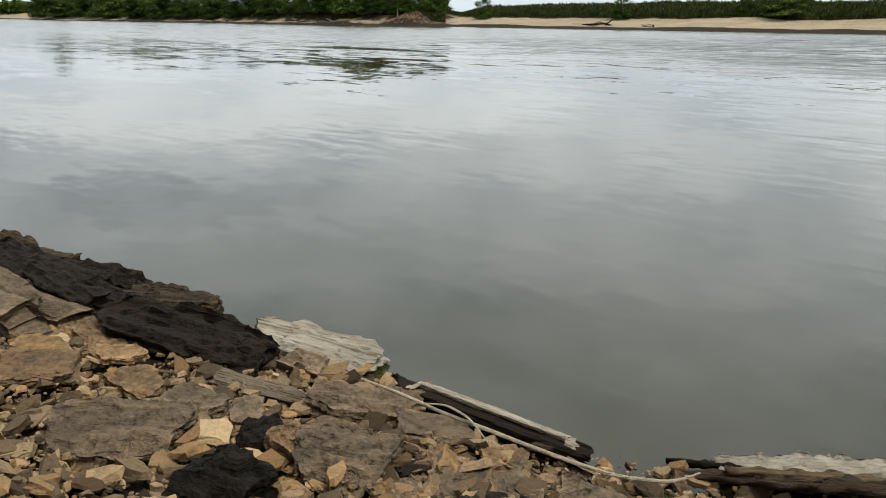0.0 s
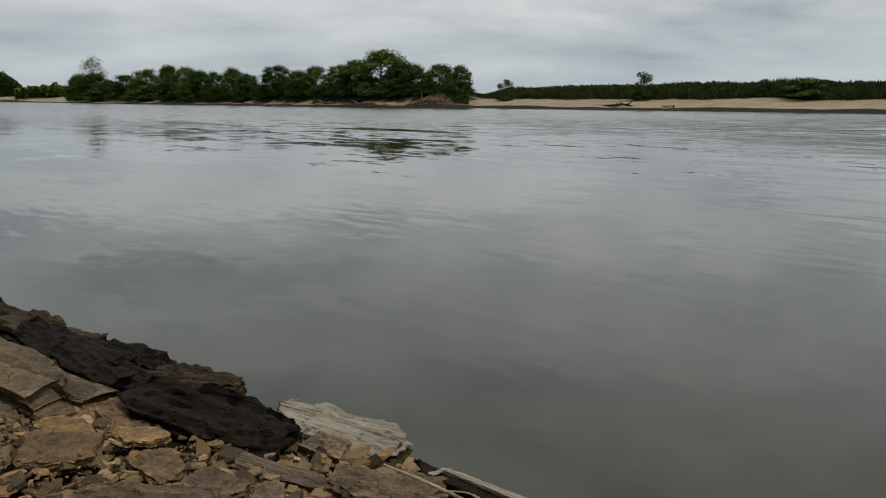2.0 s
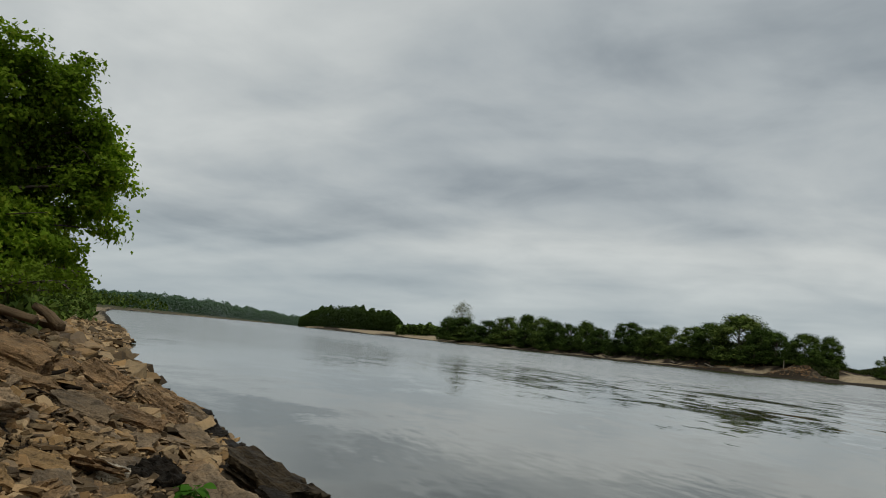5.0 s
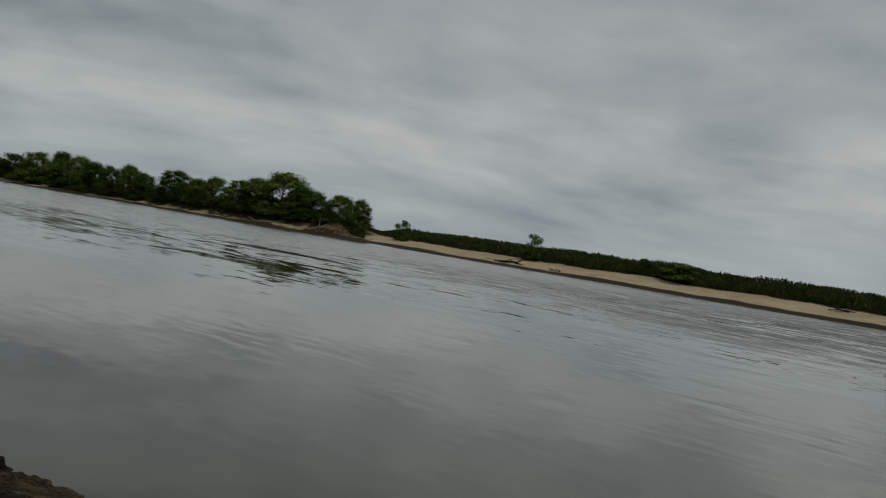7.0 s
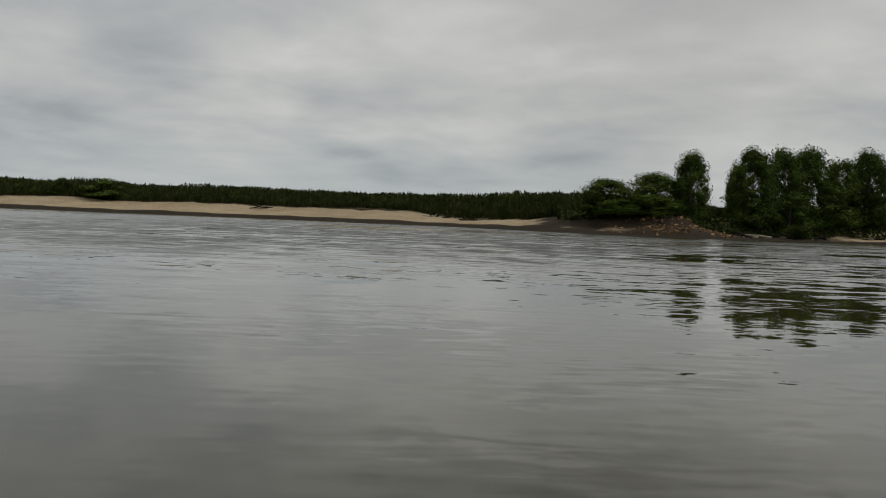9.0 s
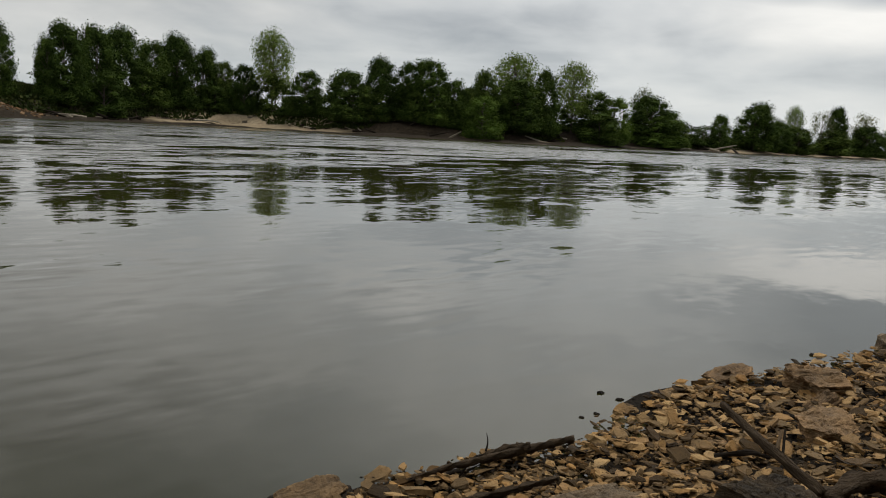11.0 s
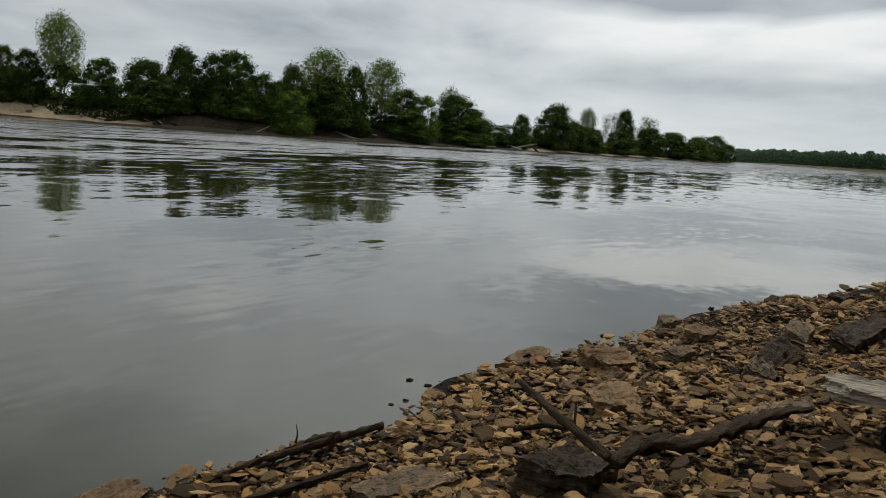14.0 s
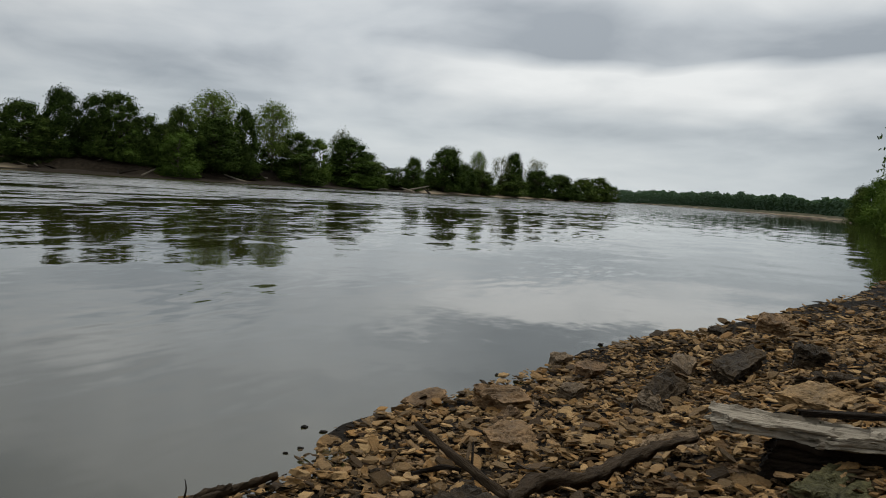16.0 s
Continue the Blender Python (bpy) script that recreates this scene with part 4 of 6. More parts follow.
def undergrowth():
    """Weeds and low growth under the trees of the far bank."""
    r = np.random.default_rng(15)
    n = 84000
    az = np.concatenate([r.uniform(-26, 0, n // 2), r.uniform(52, 121, n // 2)])
    base = np.array([far_shore(a) for a in az])
    depth = 7 + 27 * r.uniform(0, 1, n) ** 1.6
    dist = base + depth / np.maximum(np.cos(np.radians(az - 45)), 0.35)
    x, y = dist * np.sin(np.radians(az)), dist * np.cos(np.radians(az))
    keep = vnoise(x, y, 0.08, 16) > np.interp(depth, [7, 9, 12, 18], [0.70, 0.45, 0.2, 0.05])
    x, y, depth = x[keep], y[keep], depth[keep]
    z = land(x, y)[0] + r.uniform(0, 1, len(x)) ** 0.7 * np.interp(depth, [10, 14, 34], [0.4, 1.0, 2.6]) * np.where(az[keep] > 40, 0.7, 1.0)
    leaf_mass("undergrowth", "low weeds and brush under the far bank trees", np.stack([x, y, z], 1), r.uniform(0.4, 1.0, len(x)), mat_scrub, 17, 1.3, "brush")


def wood_band(name, label, az0, az1, d0, d1, tops, count, size, seed, mat=mat_far_leaf):
    """Distant woods: a bank of crowns with an uneven outline."""
    r = np.random.default_rng(seed)
    u = r.uniform(0, 1, count)
    az = az0 + (az1 - az0) * u
    dist = np.interp(u, [0, 1], [d0, d1]) * (1 + 0.10 * r.uniform(0, 1, count))
    x, y = dist * np.sin(np.radians(az)), dist * np.cos(np.radians(az))
    top = np.interp(u, np.linspace(0, 1, len(tops)), tops)
    top = top * (0.80 + 0.30 * vnoise(az * 3.2, dist * 0.01, 1.0, seed) + 0.08 * vnoise(az * 9, dist * 0.03, 1.0, seed + 1))
    z = top * r.uniform(0, 1, count) ** 0.9
    leaf_mass(name, label, np.stack([x, y, z], 1), size * r.uniform(0.6, 1.4, count), mat, seed + 2, 0.75)


scrub_band()
undergrowth()
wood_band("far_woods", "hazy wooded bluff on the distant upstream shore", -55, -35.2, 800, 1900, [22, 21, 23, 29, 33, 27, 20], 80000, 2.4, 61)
wood_band("island_woods", "dense dark wooded point upstream", -35.5, -28.4, 915, 690, [9, 20, 23, 24, 24, 24, 23.5, 23, 21, 12], 60000, 1.35, 64, mat_leaf)
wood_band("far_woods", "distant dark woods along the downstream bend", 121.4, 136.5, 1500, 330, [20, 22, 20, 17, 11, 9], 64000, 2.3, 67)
wood_band("shore_woods", "low dark trees along the upstream shore", -28.8, -24.8, 655, 575, [8, 11, 10, 12, 11, 12], 6000, 2.6, 70, mat_leaf)


def near_brush(name, label, az0, az1, d0, d1, count, tall, seed, back=2.2, mat=mat_willow):
    r = np.random.default_rng(seed)
    az, dist = r.uniform(az0, az1, count), d0 * (d1 / d0) ** r.uniform(0, 1, count)
    x, y = dist * np.sin(np.radians(az)), dist * np.cos(np.radians(az))
    z, sn, _ = land(x, y)
    keep = (sn > back + 0.02 * dist) & (vnoise(x, y, 0.35, seed) > 0.25)
    x, y, z, sn, dist = x[keep], y[keep], z[keep], sn[keep], dist[keep]
    z = z + tall * np.clip((sn - 2) / 5, 0.15, 1) * (0.5 + vnoise(x, y, 0.2, seed + 1)) * r.uniform(0, 1, len(x)) ** 0.6
    leaf_mass(name, label, np.stack([x, y, z], 1), (0.16 + dist * 0.0035) * r.uniform(0.6, 1.4, len(x)), mat, seed + 2, 1.3, "brush")


near_brush("bank_brush", "green brush on the upstream bank slope", -62, -48.6, 15, 220, 26000, 3.2, 75, 2.2, mat_leaf)
near_brush("bank_brush", "thick brush along the distant upstream shore", -60, -44, 60, 900, 30000, 9.0, 77, 0.5, mat_leaf)
near_brush("bank_brush", "green brush on the downstream bank slope", 138.6, 152, 18, 220, 16000, 3.0, 76)


# ---- rubble, stumps and stranded wood on the far bank ----
def far_wood(name, label, az, dist, length, thick, count, seed):
    """A stranded tangle of bare wood, one thing with its limbs as parts."""
    r = np.random.default_rng(seed)
    x, y = polar(az, dist)
    thing = new(name)
    thing.matrix_world = Matrix.Translation((x, y, ground_z(x, y)))
    tagged(thing, label, "driftwood", "stranded wood on the far bank")
    for i in range(count):
        a = r.uniform(0, 6.28)
        l = length * r.uniform(0.5, 1.0)
        d = np.array([math.cos(a), math.sin(a), r.uniform(-0.05, 0.35)]) * l
        o = np.array([r.normal() * length * 0.25, r.normal() * length * 0.25, thick])
        v, f = limb_tube([o - d / 2, o + r.normal(size=3) * 0.12, o + d / 2], [thick, thick * 0.8, thick * 0.3], 6)
        part("limb", mesh_np("limb", v, f, [mat_darkwood if i % 3 else mat_drift]), thing)
    return thing


far_wood("driftwood_tangle", "dark stranded driftwood tangle on the pale sandbar", 10.3, far_shore(10.3) + 9, 9.0, 0.28, 7, 1)
far_wood("driftwood_tangle", "dark stranded driftwood on the pale sandbar", 13.6, far_shore(13.6) + 10, 3.5, 0.3, 4, 2)
far_wood("driftwood_tangle", "broken branches under the scrub bank", 43.5, far_shore(43.5) + 22, 5.0, 0.18, 8, 3)
far_wood("driftwood_tangle", "bare branches under the scrub bank", 46.0, far_shore(46) + 22, 6.0, 0.18, 9, 4)
far_wood("driftwood_tangle", "roots and dead wood below the cut bank", 31.5, far_shore(31.5) + 24, 5.0, 0.16, 6, 5)
far_wood("driftwood_tangle", "pale stranded trunk on the shore", 79.0, far_shore(79) + 9, 6.0, 0.3, 2, 6)
far_wood("driftwood_tangle", "bleached drift logs along the shore", 106.8, far_shore(106.8) + 10, 12.0, 0.35, 4, 7)
far_wood("fallen_tree", "dead roots at the foot of the bank", 64.2, far_shore(64.2) + 6, 4.5, 0.2, 7, 8)
far_wood("fallen_tree", "exposed roots under dark trees", -11.0, far_shore(-11) + 20, 5.0, 0.25, 8, 9)
far_rng = random.Random(8)
for i, az in enumerate((-14.5, -9.5, -7.4, 63.6, 66.2, 69.0, 72.5, 80.5, 84.0, 88.5, 92.4, 96.0, 104.5)):
    far_wood("stranded_log", "dark drift logs lying under the cut far bank", az, far_shore(az) + far_rng.uniform(6, 9), far_rng.uniform(5.0, 9.0), 0.24, 3, 60 + i)
for i in range(16):
    az = far_rng.uniform(54, 119)
    far_wood("drift_sticks", "broken drift sticks stranded on the muddy far bank", az, far_shore(az) + far_rng.uniform(4, 14), far_rng.uniform(2.0, 4.5), far_rng.uniform(0.08, 0.16), 3, 20 + i)
x, y = polar(-3.2, far_shore(-3.2) + 14)
post = new("post", mesh_np("post", *limb_tube([(0, 0, -0.3), (0.03, 0, 1.2), (0.02, 0.05, 2.6)], [0.2, 0.17, 0.14], 8), [mat_drift]))
post.matrix_world = Matrix.Translation((x, y, ground_z(x, y)))
tagged(post, "pale weathered stump standing on the bank", "stump")


def rubble(name, label, az, depth, reach, count, seed):
    """Broken lumps of earth and stone strewn over a mound of the far bank."""
    r = np.random.default_rng(seed)
    x0, y0 = polar(az, far_shore(az) + depth)
    x, y = x0 + r.normal(size=count) * reach, y0 + r.normal(size=count) * reach
    z, _, sf = land(x, y)
    keep = sf > 1.0
    x, y, z = x[keep], y[keep], z[keep]
    n = len(x)
    bv, bf = box_shell(1, 1, 1)
    v, f = scatter(bv * (0.5, 0.34, 0.22), bf, np.stack([x, y, z + 0.05], 1), turn_np(r.normal(size=n) * 0.4, r.normal(size=n) * 0.4, r.uniform(0, 6.3, n)), (0.2 + 0.55 * r.uniform(0, 1, n) ** 2)[:, None] * np.ones((1, 3)))
    return tagged(new(name, mesh_np(name, v, f, [mat_rubble])), label, "rubble", kind="stuff")


rubble("bank_rubble", "orange-brown broken rubble on the earth mound", -2.6, 7, 5.0, 420, 1)
rubble("bank_rubble", "orange-brown broken rubble on the earth spit", 60.2, 8, 5.0, 420, 2)
rubble("bank_rubble", "brown clods along the cut bank", -7.5, 8, 9.0, 300, 3)


# ---- rocks ----
SHELLS = {}


def block_mesh(name, L, W, H, seed, mat, wear=1.0, beds=4, detail=30):
    """A split block of shale: broken off along flat planes, its sides stepped by thin beds, its top scaled off in shallow terraces along the grain."""
    r = np.random.default_rng(seed)
    cell = max(L, W) / detail
    size = (max(6, round(L / cell)), max(5, round(W / cell)), int(np.clip(round(H / cell * 2.0), 6, 22)))
    if size not in SHELLS:
        SHELLS[size] = box_shell(*size)
    u, quads = SHELLS[size]
    p = u * (L / 2, W / 2, H / 2)
    for k in range(int(r.integers(6, 9))):                      # the broken outline
        a = r.uniform(0, 2 * np.pi)
        n = np.array([math.cos(a), math.sin(a), r.normal() * 0.22])
        n /= np.linalg.norm(n)
        reach = np.abs(n * (L / 2, W / 2, H / 2)).sum()
        over = np.maximum(p @ n - reach * r.uniform(0.60, 0.90), 0)
        p = p - over[:, None] * n
    for k in range(int(r.integers(2, 4))):                      # the top broken away at its rims
        a = r.uniform(0, 2 * np.pi)
        n = np.array([math.cos(a) * 0.55 / L, math.sin(a) * 0.55 / W, 0.8 / H])
        n /= np.linalg.norm(n)
        reach = np.abs(n * (L / 2, W / 2, H / 2)).sum()
        over = np.maximum(p @ n - reach * r.uniform(0.74, 0.95), 0)
        p = p - over[:, None] * n
    h = p[:, 2] / H + 0.5
    cuts = np.sort(r.uniform(0.06, 0.94, beds))
    bed = np.searchsorted(cuts, h + 0.05 * (vnoise(p[:, 0] * 5 / L, p[:, 1] * 5 / L, 1.0, seed) - 0.5))
    ang = np.arctan2(p[:, 1] * L, p[:, 0] * W)
    back = 0.16 * (vnoise(ang * 1.6 + 20, bed * 7.3, 1.0, seed + 1) - 0.25) + 0.07 * (vnoise(ang * 6 + 40, bed * 5.1, 1.0, seed + 2) - 0.5)
    gap = np.min(np.abs(h[:, None] - cuts[None]), axis=1)
    back = back + 0.09 * np.clip(1 - gap / 0.07, 0, 1)
    side = np.clip((np.maximum(np.abs(u[:, 0]), np.abs(u[:, 1])) - 0.55) / 0.45, 0, 1)
    pull = np.clip(back, -0.05, 0.22) * wear * side * min(L, W) * 0.9
    out = np.stack([np.cos(ang), np.sin(ang)], 1)
    p[:, :2] -= out * pull[:, None]
    flat = np.clip((h - 0.55) / 0.3, 0, 1)
    grain = vnoise(p[:, 0] * 2.2 / L + seed, p[:, 1] * 5.5 / W, 1.0, seed + 3)
    ridge = vnoise(p[:, 0] * 7 / L + seed, p[:, 1] * 19 / W, 1.0, seed + 4)
    split = np.clip(1 - np.abs(vnoise(p[:, 0] * 1.6 / L + seed, p[:, 1] * 6.5 / W, 1.0, seed + 5) - 0.5) / 0.05, 0, 1)
    seam = np.clip(1 - np.abs(vnoise(p[:, 0] * 3.1 / L + seed, p[:, 1] * 13 / W, 1.0, seed + 6) - 0.5) / 0.035, 0, 1) * (ridge > 0.42)
    drop = np.floor(grain * 4.6) * 0.085 + 0.10 * grain + 0.14 * (ridge - 0.5) + 0.30 * split + 0.26 * seam
    p[:, 2] -= drop * flat * wear * min(H, 0.35 * W)
    scale = max(L, W)
    for q, amount in ((9, 0.016), (23, 0.008)):
        lump = vnoise(u[:, 0] * q * L / scale * 0.5 + u[:, 2] * 3.1 + seed, u[:, 1] * q * W / scale * 0.5 + u[:, 2] * 1.7, 1.0, seed + q) - 0.5
        p *= 1 + (lump * amount * 4 * scale / np.maximum(np.linalg.norm(p, axis=1), 0.25 * scale))[:, None]
    p += r.normal(size=p.shape) * cell * 0.06 * wear
    return mesh_np(name, p, quads, [mat], None, False)


ROCKS = "rocks of the stony bank"
DIMS = {"brown": (mat_slab, "brown layered shale slab lying on the bank"), "grey": (mat_grey, "grey split rock slab among loose stones"),
        "dark": (mat_dark, "dark wet layered rock at the water's edge"), "pale": (mat_pale, "pale limestone block among brown stones"),
        "ledge": (mat_ledge, "grey-brown layered slab above the water"), "slate": (mat_slate, "dark brown layered slab at the water's edge"), "tan": (mat_tan, "tan shale slab among loose stones"), "moss": (mat_moss, "mossy rock on the bank")}
rock_count = [100]


def rock(x, y, z, L, W, H, rx, ry, rz, tone="brown", label="", layers=5, wear=1.0):
    rock_count[0] += 1
    mat, text = DIMS[tone]
    big = max(L, W)
    fine = 1.0 if math.hypot(x, y) < 5.6 else 0.62
    ob = new("rock", block_mesh("rock", L * 1.1, W * 1.1, H * 1.05, rock_count[0], mat, wear, layers, int(fine * (56 if big > 0.6 else 32 if big > 0.3 else 16))))
    ob.matrix_world = pose(x, y, z, rx, ry, rz)
    return tagged(ob, label or text, "rock", ROCKS)


def rock_along(p0, p1, W, H, roll, tone="brown", label="", layers=5, wear=1.0):
    """A long slab whose top runs from p0 to p1; roll tips it about that line."""
    p0, p1 = Vector(p0), Vector(p1)
    d = p1 - p0
    yaw, pitch = math.degrees(math.atan2(d.y, d.x)), -math.degrees(math.atan2(d.z, d.xy.length))
    m = pose(0, 0, 0, roll, pitch, yaw)
    mid = (p0 + p1) / 2 - m.to_3x3() @ Vector((0, 0, H / 2))
    return rock(*mid, d.length, W, H, roll, pitch, yaw, tone, label, layers, wear)


srng0 = np.random.default_rng(19)
# upstream side: the great block, the slabs behind it and the broken ledge along the water
rock_along((-2.96, 2.94, 0.55), (-1.95, 2.76, 0.39), 0.38, 0.18, 12, "brown", "big brown shale block with a flat sloping top", 2, 0.6)
rock_along((-2.74, 2.58, 0.55), (-2.08, 2.60, 0.44), 0.34, 0.16, 6, "brown", "near half of the split brown shale block", 2, 0.6)
# dark bed added below the block: its front's stain and shade as colour
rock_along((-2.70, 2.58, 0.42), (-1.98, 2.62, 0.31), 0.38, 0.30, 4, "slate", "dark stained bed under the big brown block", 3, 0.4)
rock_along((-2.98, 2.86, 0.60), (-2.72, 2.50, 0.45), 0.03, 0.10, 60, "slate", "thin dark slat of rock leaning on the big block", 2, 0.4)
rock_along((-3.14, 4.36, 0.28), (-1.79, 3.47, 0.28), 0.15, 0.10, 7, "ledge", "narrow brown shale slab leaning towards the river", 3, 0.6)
# dark block added as the slab's shaded, wet front
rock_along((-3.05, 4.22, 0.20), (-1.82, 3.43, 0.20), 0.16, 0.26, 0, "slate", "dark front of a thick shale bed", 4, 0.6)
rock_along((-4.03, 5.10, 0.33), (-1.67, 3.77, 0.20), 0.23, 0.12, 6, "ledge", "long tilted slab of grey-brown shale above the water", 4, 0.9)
# near-black bed standing in for the shadow line below the slab
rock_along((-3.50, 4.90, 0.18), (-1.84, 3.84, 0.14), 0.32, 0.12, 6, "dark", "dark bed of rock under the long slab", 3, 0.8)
rock_along((-4.95, 6.10, 0.54), (-3.72, 5.66, 0.30), 0.46, 0.40, -8, "slate", "big dark block of layered rock over the water", 8, 1.0)
rock_along((-4.29, 6.20, 0.16), (-3.60, 6.00, 0.04), 0.34, 0.24, 20, "dark", "dark wet rock sloping into the river", 5, 0.7)
rock_along((-3.34, 5.50, 0.18), (-2.10, 4.60, 0.16), 0.32, 0.26, 2, "slate", "long black ledge of layered rock at the waterline", 8, 1.2)
rock_along((-2.24, 4.66, 0.18), (-1.74, 4.54, 0.11), 0.28, 0.22, 4, "dark", "black layered rock at the waterline", 7, 1.2)
rock_along((-1.74, 4.24, 0.14), (-1.18, 4.24, 0.10), 0.24, 0.16, 6, "slate", "brown-black layered slab ending over the water", 7, 1.0)
rock_along((-2.00, 4.16, 0.17), (-1.56, 4.06, 0.12), 0.22, 0.14, 10, "dark", "", 5)
rock_along((-1.56, 3.74, 0.22), (-0.70, 3.36, 0.15), 0.26, 0.22, 18, "dark", "long rough black rock at the waterline", 5, 1.0)
rock_along((-2.35, 3.92, 0.20), (-1.86, 3.80, 0.14), 0.22, 0.14, 10, "grey", "", 4)
rock_along((-5.02, 5.10, 0.46), (-4.66, 5.02, 0.36), 0.34, 0.26, 10, "dark", "rough black rock beside the small green plant", 5, 1.2)
rock_along((-4.72, 5.27, 0.40), (-3.60, 4.84, 0.25), 0.30, 0.24, 26, "grey", "dark grey slab leaning towards the stones", 4, 0.7)
rock_along((-4.20, 4.70, 0.33), (-3.62, 4.36, 0.25), 0.24, 0.12, 12, "brown", "", 3)
# stacked slabs on the upper side of the great block
rock_along((-3.34, 2.08, 0.69), (-3.03, 2.57, 0.54), 0.46, 0.09, 7, "brown", "thick shale slab over a dark gap", 3, 0.9)
# near-black slab added to read as the shaded gap below
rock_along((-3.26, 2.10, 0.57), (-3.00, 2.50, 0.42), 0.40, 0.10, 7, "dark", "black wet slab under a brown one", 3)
rock_along((-2.98, 1.84, 0.59), (-2.57, 2.21, 0.48), 0.28, 0.14, 2, "brown", "brown shale slab among loose stones", 3, 0.9)
rock_along((-2.76, 2.34, 0.42), (-2.60, 2.44, 0.38), 0.13, 0.12, 20, "pale", "", 3)
rock_along((-4.90, 3.26, 0.62), (-4.68, 3.70, 0.52), 0.22, 0.17, 26, "tan", "tan shale block with a split front", 4, 0.7)
rock_along((-5.31, 4.10, 0.55), (-5.00, 4.30, 0.46), 0.30, 0.06, 12, "tan", "pointed flat plate of tan shale", 2, 0.5)
rock_along((-5.40, 4.48, 0.53), (-5.19, 4.88, 0.40), 0.17, 0.07, 12, "tan", "", 3)
rock_along((-5.02, 4.62, 0.45), (-4.84, 4.78, 0.40), 0.16, 0.13, 12, "pale", "", 3, 0.6)
rock_along((-5.83, 4.94, 0.58), (-5.56, 5.64, 0.43), 0.14, 0.08, 12, "tan", "long plank-like splinter of tan shale", 4)
rock_along((-6.06, 3.60, 1.02), (-5.88, 4.46, 0.90), 0.42, 0.24, 6, "grey", "thick dark-fronted block of layered rock", 5, 0.8)
# bed coloured near-black as the shade beneath the block
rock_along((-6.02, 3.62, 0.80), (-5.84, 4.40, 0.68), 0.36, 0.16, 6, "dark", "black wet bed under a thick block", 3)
rock_along((-6.76, 5.60, 0.80), (-6.36, 5.96, 0.64), 0.40, 0.20, 16, "grey", "rounded grey boulder on the slope", 3, 0.5)
rock_along((-6.72, 6.24, 0.66), (-6.22, 6.66, 0.46), 0.22, 0.17, 32, "brown", "", 4)
rock_along((-6.57, 7.16, 0.42), (-5.94, 6.88, 0.29), 0.28, 0.07, 14, "grey", "flat grey plate above the water", 2, 0.6)
rock_along((-8.75, 7.66, 0.95), (-8.10, 7.74, 0.68), 0.34, 0.20, 24, "brown", "", 4)
rock_along((-8.45, 8.32, 0.64), (-7.72, 8.34, 0.42), 0.30, 0.18, 20, "brown", "", 4)
rock_along((-7.60, 7.70, 0.55), (-7.02, 7.62, 0.40), 0.28, 0.16, 20, "brown", "", 4)
rock_along((-10.15, 10.08, 0.42), (-9.05, 10.26, 0.16), 0.46, 0.20, 14, "brown", "", 5)
rock_along((-8.95, 9.66, 0.30), (-8.05, 9.21, 0.16), 0.40, 0.16, 14, "grey", "", 5)
rock_along((-7.82, 8.88, 0.22), (-6.92, 8.18, 0.12), 0.40, 0.15, 14, "dark", "", 6)
rock_along((-6.76, 8.14, 0.18), (-5.86, 7.44, 0.10), 0.36, 0.14, 14, "dark", "", 6)
rock_along((-8.90, 5.50, 1.50), (-7.60, 6.48, 0.95), 0.42, 0.36, 10, "brown", "long rounded brown boulder below the drift log", 3, 0.5)
rock_along((-7.50, 4.90, 1.14), (-7.16, 5.36, 1.00), 0.40, 0.16, 8, "brown", "", 4)
rock_along((-7.60, 5.40, 0.98), (-7.00, 5.90, 0.80), 0.40, 0.14, 10, "brown", "", 4)
rock_along((-11.5, 11.4, 0.18), (-9.70, 10.60, 0.12), 0.5, 0.16, 10, "dark", "", 6)
rock_along((-12.56, 11.06, 0.70), (-10.6, 9.9, 0.50), 0.4, 0.22, 10, "brown", "", 4, 0.7)
for bx, by, bl in ((-8.75, 6.75, 0.7), (-8.55, 7.15, 0.6), (-9.3, 6.45, 0.6), (-8.1, 6.3, 0.6), (-7.6, 6.7, 0.6), (-7.2, 6.5, 0.6)):
    bz = ground_z(bx, by)
    rock(bx, by, bz + 0.10, bl, bl * 0.5, 0.16, 14, 10, -35 + bl * 40, "brown", "brown shale boulder on the upstream slope", 4, 0.8)
# foreground slabs
rock(-1.00, 2.46, 0.24, 0.44, 0.26, 0.10, 10, 4, 6, "grey", "flat grey rock slab with a crack across", 3, 0.6)
rock(-0.26, 2.34, 0.21, 0.34, 0.24, 0.10, 14, 6, -12, "grey", "flat-topped grey rock slab among stones", 3, 0.5)
rock(-0.26, 2.92, 0.10, 0.42, 0.18, 0.12, 6, 5, -4, "grey", "broad grey-brown slab beside the plank", 3, 0.6)
rock(-0.56, 2.08, 0.27, 0.25, 0.20, 0.14, 6, 6, -16, "dark", "black angular rock among pale stones", 4, 1.0)
rock(-0.45, 2.44, 0.20, 0.14, 0.12, 0.11, 20, 14, -30, "brown", "", 3, 0.6)
# near-black rock placed where a dark gap shows between stones
rock(-0.56, 2.50, 0.19, 0.15, 0.12, 0.12, 10, -10, 30, "dark", "", 3, 0.8)
rock(0.03, 2.76, 0.105, 0.31, 0.15, 0.025, 4, 8, -2, "grey", "thin flat plate of grey shale", 2, 0.4)
rock(0.02, 2.66, 0.09, 0.22, 0.13, 0.03, 6, 6, 8, "grey", "", 2, 0.4)
rock(0.04, 2.58, 0.09, 0.20, 0.12, 0.04, 8, 10, -14, "brown", "", 2, 0.5)
rock(0.26, 2.56, 0.09, 0.16, 0.14, 0.03, 24, 12, 40, "brown", "", 2, 0.5)
